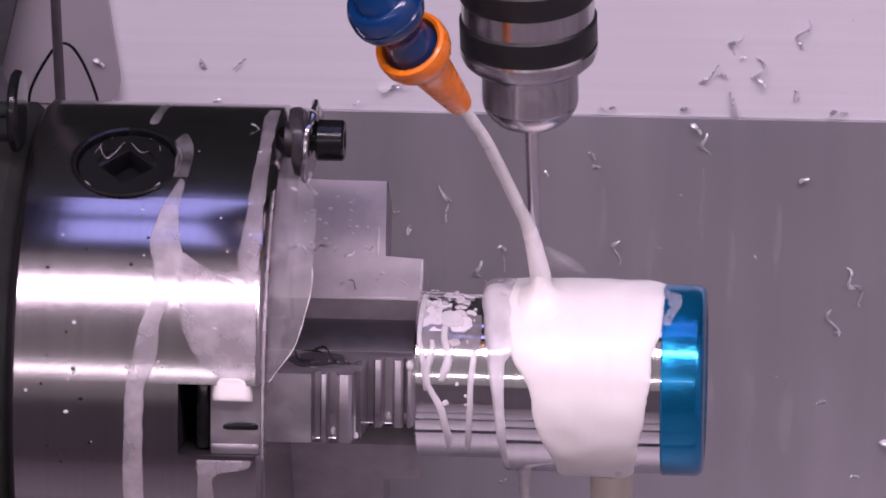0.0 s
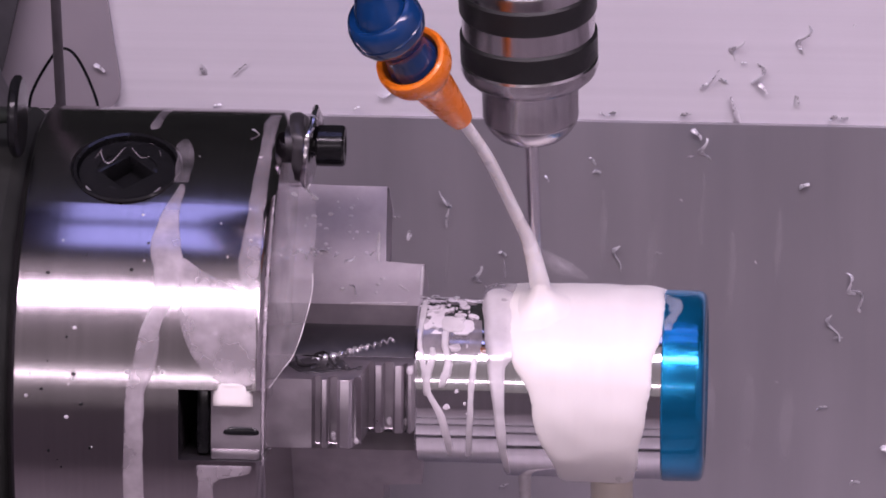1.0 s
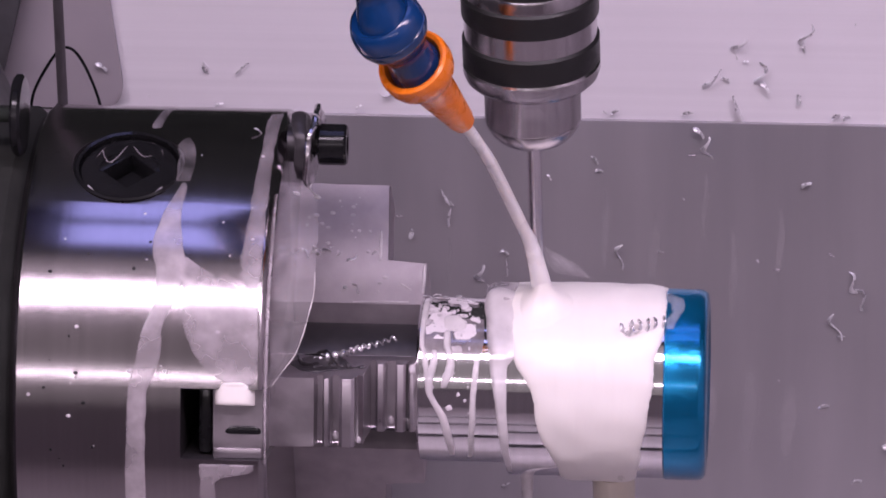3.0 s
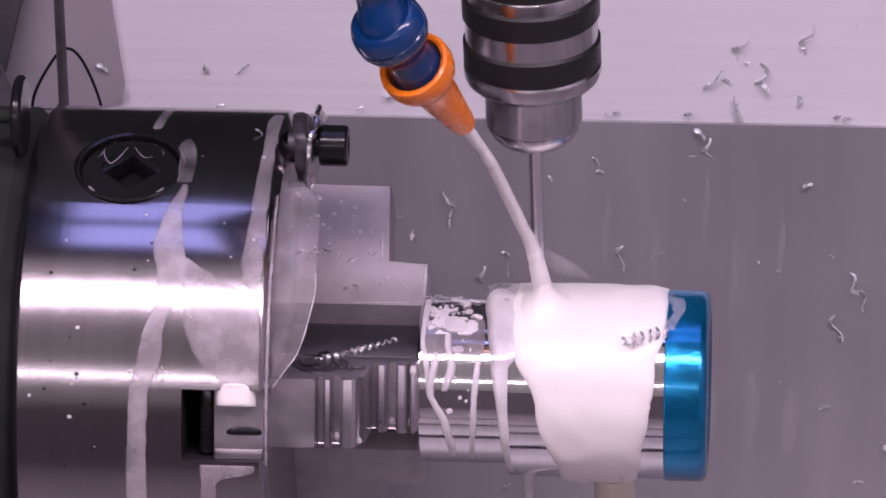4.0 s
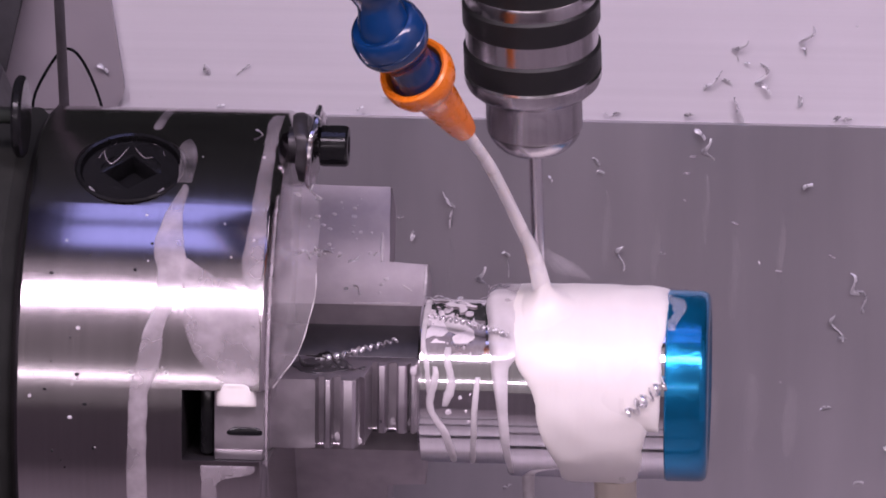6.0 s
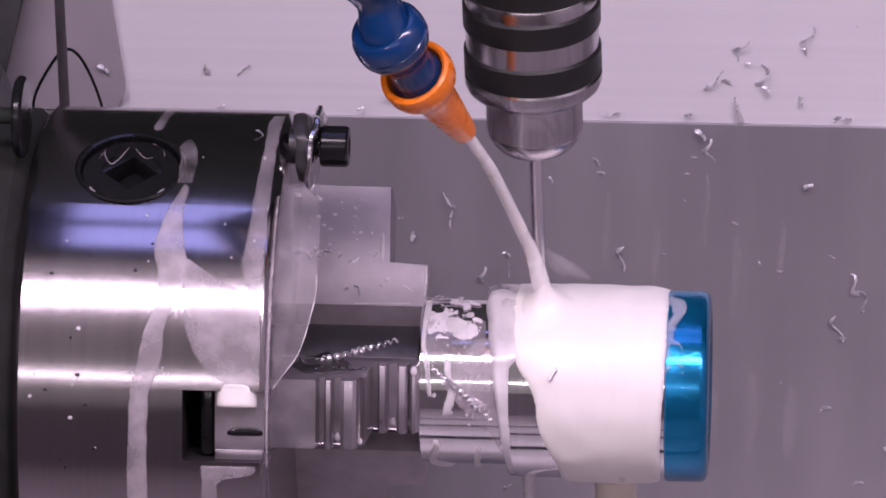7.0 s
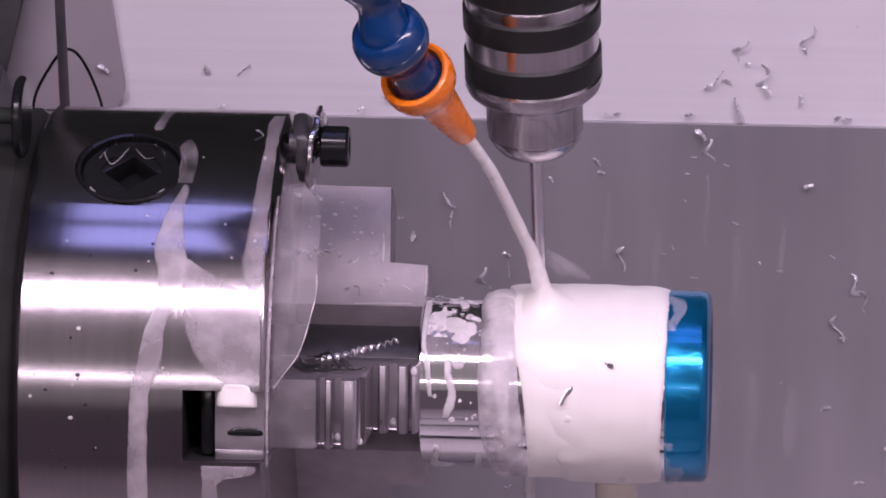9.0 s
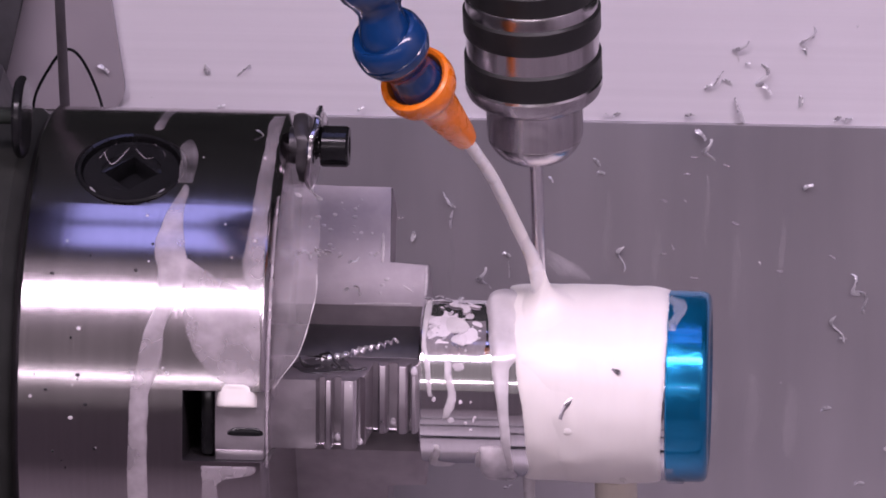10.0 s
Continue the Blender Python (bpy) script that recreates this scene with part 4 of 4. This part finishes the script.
# highlights in the key socket of the pinion, drawn as thin pale tubes
for pts, w in ((((-0.0462, 82.5), (-0.0445, 86.6), (-0.0418, 89.3), (-0.0384, 90.2), (-0.0345, 89.4), (-0.0312, 87.0), (-0.0300, 84.0)), 0.00009),
               (((-0.0452, 85.0), (-0.0442, 82.2), (-0.0428, 80.6), (-0.0412, 82.5), (-0.0396, 86.3), (-0.0383, 87.4), (-0.0368, 85.4), (-0.0348, 83.0), (-0.0328, 83.4)), 0.00016)):
    way = spline([on_round(x, d, 0.0660) for x, d in pts], 40)
    tagged(part("glint_line", tube([(*p, w * (0.5 + 0.6 * math.sin(math.pi * (0.08 + 0.84 * i / 40)))) for i, p in enumerate(way)], 8), M_FILM), "pale line standing in for a highlight in the key socket", "coolant")
# pale arc drawn for the highlight on the lower collar
tagged(part("glint_line", tube([(*on_round(-0.0378 + 0.0120 * math.sin(u), 78.7 - 11.0 * math.cos(u), 0.0675), 0.00013 * math.cos(u * 0.9)) for u in (radians(-50 + 5 * i) for i in range(21))], 8), M_FOAM), "pale line standing in for a highlight in the key socket", "coolant")
BUMPS = []
for k, r in enumerate((0.0012, 0.0012, 0.0011)):
    bm = lathe([(-0.0006, 0), (-0.0006, r * 1.3), (r * 0.18, r * 1.05), (r * 0.42, r * 0.7), (r * 0.52, r * 0.3), (r * 0.54, 0)], 20, "z")
    for v in bm.verts:
        v.co.x *= 1 + 0.15 * math.sin(3 * math.atan2(v.co.y, v.co.x) + k)
    BUMPS.append(tagged(part("coolant_bump", bm, M_COOL), "small lump carried in the white coolant sheet", "coolant", "lumps in the sheet"))
FLYERS = []
for k in range(9):
    bm = tube([(0.0022 * (j / 6 - 0.5), 0, 0.0003 * math.sin(j), 0.00025 * math.sin(math.pi * (0.1 + 0.8 * j / 6))) for j in range(7)], 8)
    FLYERS.append(tagged(part("flying_drop", bm, M_FILM), "thin drop of coolant thrown off the drill", "droplet", "flying drops"))
LUMPS = []
for k in range(7):
    bm = bmesh.new()
    lathe([(-0.0052, 0), (-0.0035, 0.0015), (-0.001, 0.0024), (0.0012, 0.0027), (0.0028, 0.0020), (0.0036, 0)], 14, "z", bm)
    for v in bm.verts:
        v.co += 0.0005 * noise.noise_vector(v.co * 400 + Vector((k, 0, 0)))
    LUMPS.append(tagged(part("coolant_lump", bm, M_JET), "thick lump in the white coolant jet", "coolant", "lumps in the jet"))


def run_off(x0, x1, r, seed, label):
    """A thick string of coolant that falls from under the workpiece."""
    line = [(x0 + (x1 - x0) * s + 0.0004 * math.sin(9 * s + seed), -0.006 + 0.004 * s, -0.0225 - 0.095 * s, r * (1.25 - 0.6 * s + 0.12 * math.sin(14 * s + seed))) for s in (i / 30 for i in range(31))]
    return tagged(part("coolant_string", tube(line, 14), M_RUNOFF if r > 0.002 else M_STREAK), label, "coolant")


STRING = run_off(0.0812, 0.0822, 0.0041, 0.5, "yellowish string of coolant falling from the workpiece")
STRING_THIN = run_off(0.0590, 0.0640, 0.0012, 2.0, "thin milky string of coolant falling from the shoulder")

for rows_c, seed in (([(100, 0.0946, 0.0962, 0.4), (92, 0.0945, 0.0985, 1), (82, 0.0945, 0.0992, 1), (72, 0.0945, 0.0975, 0.9), (64, 0.0947, 0.0965, 0.5)], 1.0),
                     ([(48, 0.0955, 0.0985, 0.4), (46, 0.0952, 0.0990, 0.9), (44.5, 0.0960, 0.0984, 0.4)], 9.0)):
    tagged(part("cap_film", film(rows_c, 0.0241, 0.0004, n=30, m=12, ragged=0.0009, seed=seed), M_CAPNET), "thin wet trace of coolant on the blue cap", "coolant", "coolant on the cap")
CAP_SPLASH = tagged(part("cap_splash", film([(112, 0.0944, 0.0965, 0.5), (95, 0.0944, 0.0985, 1), (80, 0.0944, 0.0990, 1), (66, 0.0944, 0.0960, 1), (52, 0.0944, 0.0985, 1), (40, 0.0944, 0.0990, 1), (26, 0.0944, 0.0955, 0.8), (15, 0.0944, 0.0950, 0.5)], 0.0241, 0.0006, ragged=0.0012, m=12), M_CAPNET), "milky splash on the blue cap", "coolant")
VEIL = tagged(part("coolant_veil", film([(112, 0.0478, 0.0575, 0.5), (90, 0.0475, 0.0578, 1), (60, 0.0480, 0.0580, 1), (30, 0.0476, 0.0585, 1), (0, 0.0480, 0.0600, 1), (-30, 0.0498, 0.0612, 1), (-55, 0.0520, 0.0620, 1)], RS, 0.0040, ragged=0.0006, m=20), M_VEIL), "thin milky veil of coolant beside the shoulder", "coolant")


FLAP = tagged(part("coolant_flap", film([(58, 0.0478, 0.0500, 0.4), (46, 0.0440, 0.0540, 1), (34, 0.0405, 0.0556, 1), (22, 0.0395, 0.0556, 1), (10, 0.0425, 0.0553, 1), (0, 0.0465, 0.0552, 1), (-12, 0.0510, 0.0553, 1), (-30, 0.0530, 0.0554, 1)], RS, 0.0012, ragged=0.0009, m=18), M_FILM), "thin milky flap of coolant thrown over the barrel", "coolant")

# dark grey film added to hide reflections on the upper barrel, a streak at its end against the jaws, and a large blob
runs([(76, 0.0345, 0.0490, 0.5), (71, 0.0338, 0.0492, 1), (64, 0.0336, 0.0492, 1), (54, 0.0338, 0.0490, 0.9), (48, 0.0340, 0.0488, 0.7), (46, 0.0350, 0.0480, 0.5)], RS, 0.00012, "thin dark grey film added to hide reflections on the barrel", n=30, m=20, material=M_COVER, name="surface_film", ragged=0.0006)
runs([(104, 0.0334, 0.0352, 0.6), (88, 0.0333, 0.0350, 1), (70, 0.0332, 0.0346, 1), (55, 0.0332, 0.0344, 1), (46, 0.0338, 0.0352, 1), (30, 0.0346, 0.0360, 1), (18, 0.0352, 0.0362, 0.7)], RS, 0.0007, "milky streak at the end of the polished barrel", material=M_STREAK, ragged=0.0005, seed=4.0)
runs([(79, 0.0398, 0.0418, 0.5), (76, 0.0390, 0.0436, 1), (71, 0.0388, 0.0450, 1), (66.5, 0.0392, 0.0448, 1), (64, 0.0402, 0.0434, 0.6)], RS, 0.0006, "thick white blob of coolant on the polished barrel", material=M_STREAK, ragged=0.0005, seed=6.0)


def jaw_front(x, r, z):
    """A point of the ribbed jaw's own space."""
    return Matrix.Rotation(radians(-18.7), 4, "X") @ Vector((x, -r, z))


# wet beads at the foot of the grooves of the ribbed jaw
for x, r, z, size in ((0.0148, 0.0436, -0.0066, 0.0008), (0.0268, 0.0229, -0.0066, 0.0008), (0.0311, 0.0236, -0.0066, 0.0007), (0.0205, 0.0446, -0.0074, 0.0006), (0.0323, 0.0282, 0.0074, 0.0009)):
    bm = lathe([(-size * 1.2, 0), (-size * 1.0, size * 0.6), (-size * 0.4, size), (size * 0.5, size * 0.9), (size * 1.2, size * 0.55), (size * 1.6, 0)], 14, "z", None, Matrix.Translation(jaw_front(x, r, z)) @ Matrix.Rotation(radians(-18.7), 4, "X") @ Matrix.Diagonal((1, 0.55, 1, 1)))
    tagged(part("wet_bead", bm, M_FOAM), "bead of coolant hanging on the ribbed jaw", "coolant", "coolant on the jaw")


def oil_puddle():
    """A dark oily puddle with a raised rim on the upper side of the ribbed jaw."""
    bm = bmesh.new()
    n, rings = 36, []
    for f, up in ((1.0, -0.0002), (0.97, 0.0003), (0.90, 0.0004), (0.80, 0.0002), (0.40, 0.00015)):
        ring = []
        for k in range(n):
            a = 2 * math.pi * k / n
            q = f * (1 + 0.22 * noise.noise(Vector((1.4 * math.cos(a), 1.4 * math.sin(a), 2.0))))
            ring.append(bm.verts.new(jaw_front(0.0098 + 0.0076 * q * math.cos(a), 0.0300 + 0.0098 * q * math.sin(a), 0.00857 + up)))
        rings.append(ring)
    for p, q in zip(rings, rings[1:]):
        for k in range(n):
            bm.faces.new((p[k], p[(k + 1) % n], q[(k + 1) % n], q[k]))
    bm.faces.new(rings[-1])
    tagged(part("oil_puddle", bm, M_SLOT), "dark oily puddle on the ribbed jaw", "oil")


oil_puddle()
# dimples along the grip of the smooth jaw, added as raised black specks
for x, y, z in ((0.0149, 0.0206, 0.0014), (0.0202, 0.0204, 0.0017), (0.0253, 0.0202, 0.0020)):
    speck((x, y - 0.0002, z), (0, -0.75, 0.66), 0.0011, M_BLACK, "round black speck standing in for a dimple in the jaw")

# flat black oval disc added low on the sheet
tagged(part("black_oval", lathe([(0.0003, 0), (0.0003, 0.0019), (0.0008, 0.0017), (0.0010, 0)], 28, "z", None, Matrix.Translation((-0.0126, WALL, -0.1064)) @ Matrix.Rotation(radians(90), 4, "X") @ Matrix.Rotation(radians(-8), 4, "Z") @ Matrix.Diagonal((0.75, 1.6, 1, 1))), M_BLACK), "small black oval disc on the grey sheet", "plug")

WEB_ROWS = [(80, -0.0008, 0.0066, 0.5), (76, -0.0008, 0.0086, 1), (68, -0.0008, 0.0098, 1), (60, -0.0008, 0.0098, 1), (54, -0.0008, 0.0098, 1), (48.8, -0.0008, 0.0099, 1), (42.7, -0.0008, 0.0087, 1), (38, -0.0008, 0.0075, 1), (34, -0.0008, 0.0059, 1), (30, -0.0008, 0.0029, 1), (26.6, -0.0008, 0.0004, 0.6)]
runs(WEB_ROWS, 0.0605, 0.0004, "thin web of coolant between the chuck rim and the jaws", n=70, m=14, material=M_WEB, name="coolant_web", ragged=0.0004)
tagged(part("web_edge", tube([(*on_round(x + 0.0001, d, 0.0606), 0.00014 + 0.00005 * math.sin(d)) for d, _, x, _ in spline(WEB_ROWS[4:], 40)], 8), M_STREAK), "thin bright edge of the coolant web", "coolant")

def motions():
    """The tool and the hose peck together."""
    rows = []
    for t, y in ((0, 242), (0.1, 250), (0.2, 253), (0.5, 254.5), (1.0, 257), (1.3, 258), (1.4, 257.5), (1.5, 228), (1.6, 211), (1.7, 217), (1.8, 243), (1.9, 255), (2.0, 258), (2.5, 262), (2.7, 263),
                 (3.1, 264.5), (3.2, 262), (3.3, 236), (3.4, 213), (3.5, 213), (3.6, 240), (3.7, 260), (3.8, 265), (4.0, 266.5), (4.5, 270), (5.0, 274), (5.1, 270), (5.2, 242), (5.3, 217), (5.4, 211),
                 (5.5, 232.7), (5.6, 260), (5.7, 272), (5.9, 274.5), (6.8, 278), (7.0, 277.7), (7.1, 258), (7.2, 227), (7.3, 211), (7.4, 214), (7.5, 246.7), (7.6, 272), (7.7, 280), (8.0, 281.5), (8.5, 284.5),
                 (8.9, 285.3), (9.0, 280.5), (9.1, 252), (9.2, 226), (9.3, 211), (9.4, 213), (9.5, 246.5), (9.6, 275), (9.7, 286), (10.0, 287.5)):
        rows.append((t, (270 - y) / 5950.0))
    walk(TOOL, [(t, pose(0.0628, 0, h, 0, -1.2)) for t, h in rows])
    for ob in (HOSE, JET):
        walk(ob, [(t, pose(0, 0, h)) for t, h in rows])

    # lumps fall along the jet while it still sputters
    times, heights = [r[0] for r in rows], [r[1] for r in rows]
    for ob, start in zip(LUMPS, (0.0, 0.25, 0.52, 0.78, 1.05, 1.32, 1.58)):
        keys = [(t, TIP - FLOW * 0.008 + Vector((0, 0, h))) for t, h in rows if t < start]
        for dt, p in ((0.0, TIP - FLOW * 0.006), (0.05, Vector(JET_WAY[0])), (0.10, Vector(JET_WAY[2])), (0.15, Vector(JET_WAY[4])), (0.20, Vector((0.0650, 0.004, 0.012)))):
            keys.append((start + dt, p + Vector((0, 0, float(np.interp(start + dt, times, heights)) if dt < 0.2 else 0))))
        keys.append((10.0, Vector((0.0650, 0.004, 0.012))))
        walk(ob, [(t, Matrix.Translation(p) @ pose(0, 0, 0, 0, -28, 0)) for t, p in keys])
    # foam creeps over the barrel
    creep = random.Random(3)
    for ob in FOAM:
        d, x, rows_f = 0.0, 0.0, []
        for t in (0, 0.9, 1.8, 2.7, 3.8, 4.8, 5.7, 6.8, 7.8, 8.9, 10):
            rows_f.append((t, pose(x, 0, 0, d)))
            d += creep.uniform(-1.0, 3.5)
            x += creep.uniform(-0.0003, 0.0003)
        walk(ob, rows_f)
    # drops fly off the drill, each lands on the grey sheet and stays there
    throw = random.Random(8)
    for k, ob in enumerate(FLYERS):
        t0 = (0.6, 1.4, 1.9, 4.1, 5.0, 7.3, 7.6, 8.6, 9.2)[k]
        home = Vector((0.0612, 0.006, 0.020))
        land = Vector((throw.uniform(0.085, 0.135), WALL - 0.0003, throw.uniform(-0.045, -0.005)))
        mid = home.lerp(land, 0.5) + Vector((0, 0, 0.022))
        turn = pose(0, 0, 0, 0, throw.uniform(-30, 40), 0)
        walk(ob, [(0, Matrix.Translation(home) @ turn), (t0, Matrix.Translation(home) @ turn), (t0 + 0.1, Matrix.Translation(mid) @ turn), (t0 + 0.2, Matrix.Translation(land) @ turn), (10.0 if t0 < 9.7 else t0 + 0.3, Matrix.Translation(land) @ turn)])
    # waves of coolant run down round the workpiece, old drips run off below it
    walk(RIGHT_WAVE, [(0, pose(0, 0, 0, -125)), (5.3, pose(0, 0, 0, -125)), (6.0, pose(0, 0, 0, -60)), (6.7, pose(0, 0, 0, 0)), (10, pose(0, 0, 0, 0))])
    walk(LEFT_WAVE, [(0, pose(0, 0, 0, -125)), (7.9, pose(0, 0, 0, -125)), (8.5, pose(0, 0, 0, -60)), (9.0, pose(0, 0, 0, -10)), (9.4, pose(0, 0, 0, 0)), (10, pose(0, 0, 0, 0))])
    for k, ob in enumerate(DRIPS):
        walk(ob, [(0, pose(0, 0, 0, -4)), (5.2, pose(0, 0, 0, 2)), (5.9, pose(0, 0, 0, 8)), (6.5, pose(0, 0, 0, 40 if k != 1 else 14)), (7.2, pose(0, 0, 0, 70 if k != 1 else 16)), (10, pose(0, 0, 0, 72 if k != 1 else 18))])

    walk(CAP_SPLASH, [(0, pose(0, 0, 0, -130)), (5.4, pose(0, 0, 0, -130)), (6.1, pose(0, 0, 0, -60)), (6.7, pose(0, 0, 0, 0)), (7.8, pose(0, 0, 0, 4)), (8.3, pose(0, 0, 0, 40)), (8.8, pose(0, 0, 0, 95)), (9.3, pose(0, 0, 0, 140)), (10, pose(0, 0, 0, 142))])
    walk(VEIL, [(0, pose(0, 0, 0, -130)), (6.9, pose(0, 0, 0, -130)), (7.5, pose(0, 0, 0, -70)), (8.6, pose(0, 0, 0, -30)), (9.0, pose(0, 0, 0, 0)), (9.5, pose(0, 0, 0, 14)), (9.75, pose(0, 0, 0, 75)), (10, pose(0, 0, 0, 135))])
    walk(FLAP, [(0, pose(0, 0, 0, -135)), (5.9, pose(0, 0, 0, -135)), (6.4, pose(0, 0, 0, -70)), (6.8, pose(0, 0, 0, -8)), (7.5, pose(0, 0, 0, 0)), (8.0, pose(0.001, 0, 0, 8)), (8.5, pose(0.002, 0, 0, 40)), (9.0, pose(0.002, 0, 0, 95)), (9.4, pose(0.002, 0, 0, 130)), (10, pose(0.002, 0, 0, 132))])
    walk(NET, [(t, pose(dx, 0, 0, d)) for t, dx, d in ((0, 0, 0), (1, 0.0004, -2), (2, -0.0003, 2), (2.7, 0.0002, 4), (3.8, 0.0006, -2), (5, 0, 3), (5.7, -0.0004, 6), (6.8, 0.0003, 1), (8, 0.0008, 4), (9, 0, 0), (10, 0.0004, 5))])
    for ob, track in zip(BUMPS, (((0, 0.068, 70), (1.2, 0.069, 40), (2.4, 0.0705, 12), (3.3, 0.072, -30), (4.2, 0.074, -70), (6.2, 0.074, -72), (10, 0.074, -74)),
                                 ((0, 0.080, 165), (4.2, 0.080, 165), (4.5, 0.0795, 92), (5.0, 0.0803, 21), (5.5, 0.0826, 6), (6.2, 0.083, -40), (7.0, 0.083, -75), (10, 0.083, -76)),
                                 ((0, 0.064, 165), (5.6, 0.064, 165), (6.0, 0.065, 100), (6.5, 0.067, 60), (7.5, 0.0700, 20), (8.5, 0.0704, 13.5), (9.5, 0.0704, 3.5), (10, 0.0704, 1)))):
        walk(ob, [(t, Matrix.Translation(on_round(x, d, RW + 0.0011)) @ pose(0, 0, 0, 90 - d)) for t, x, d in track])
    # chips: thrown from the drill on to the coolant, then carried down with it
    cut_at = Vector((0.0640, 0.004, 0.006))

    def ride(ob, rows, spin):
        walk(ob, [(t, Matrix.Translation(p if isinstance(p, Vector) else on_round(*p)) @ pose(0, 0, 0, 0 if isinstance(p, Vector) else 60 - p[1], 0, spin)) for t, p in rows])

    ride(CAP_COIL, [(0, cut_at), (1.0, cut_at), (1.1, (0.080, 100, 0.034)), (1.2, (0.0885, 66, 0.0256)), (3.5, (0.0892, 62, 0.0256)), (4.0, (0.0895, 57, 0.0256)), (5.7, (0.0896, 55, 0.0256)), (6.1, (0.0905, 10, 0.0258)), (6.5, (0.0905, -40, 0.0258)), (6.8, Vector((0.0905, 0.0, -0.06))), (7.1, Vector((0.0905, 0.02, -0.122))), (10, Vector((0.0905, 0.02, -0.122)))], -62)
    ride(FILM_CHIP, [(0, cut_at), (6.0, cut_at), (6.5, (0.066, 60, 0.0256)), (7.0, (0.068, 36, 0.0252)), (7.5, (0.0700, 30, 0.0256)), (8.5, (0.0710, 28, 0.0256)), (9.5, (0.0704, 18.5, 0.0256)), (10, (0.0704, 16, 0.0256))], -35)
    ride(SIDE_CHIP, [(0, cut_at), (8.5, cut_at), (8.7, (0.072, 80, 0.0262)), (8.9, (0.079, 45, 0.0259)), (9.2, (0.0818, 37.5, 0.0258)), (10, (0.0824, 36.5, 0.0258))], 8)
    def lay(x, deg, r, spin):
        return Matrix.Translation(on_round(x, deg, r)) @ pose(0, 0, 0, 90 - deg) @ pose(0, 0, 0, 0, 0, spin)

    walk(BARREL_COIL, [(0, Matrix.Translation(cut_at)), (5.2, Matrix.Translation(cut_at)), (5.35, lay(0.054, 88, 0.0300, 70)), (5.5, lay(0.0475, 72, 0.0262, 80)), (6.0, lay(0.0450, 62, 0.0256, 76)), (6.7, lay(0.0430, 24, 0.0225, 51)), (7.6, lay(0.0434, 20, 0.0225, 50)),
                       (8.0, lay(0.0440, -10, 0.0225, 46)), (8.3, lay(0.0440, -48, 0.0225, 40)), (8.5, Matrix.Translation((0.044, -0.016, -0.07)) @ pose(0, 0, 0, 60)), (8.7, Matrix.Translation((0.044, -0.016, -0.1235))), (10, Matrix.Translation((0.044, -0.016, -0.1235)))])
    ride(JAW_COIL, [(0, cut_at), (0.5, cut_at), (0.65, (0.045, 70, 0.034)), (0.8, (0.0150, 44, 0.0246)), (10, (0.0150, 44, 0.0246))], -86)


motions()
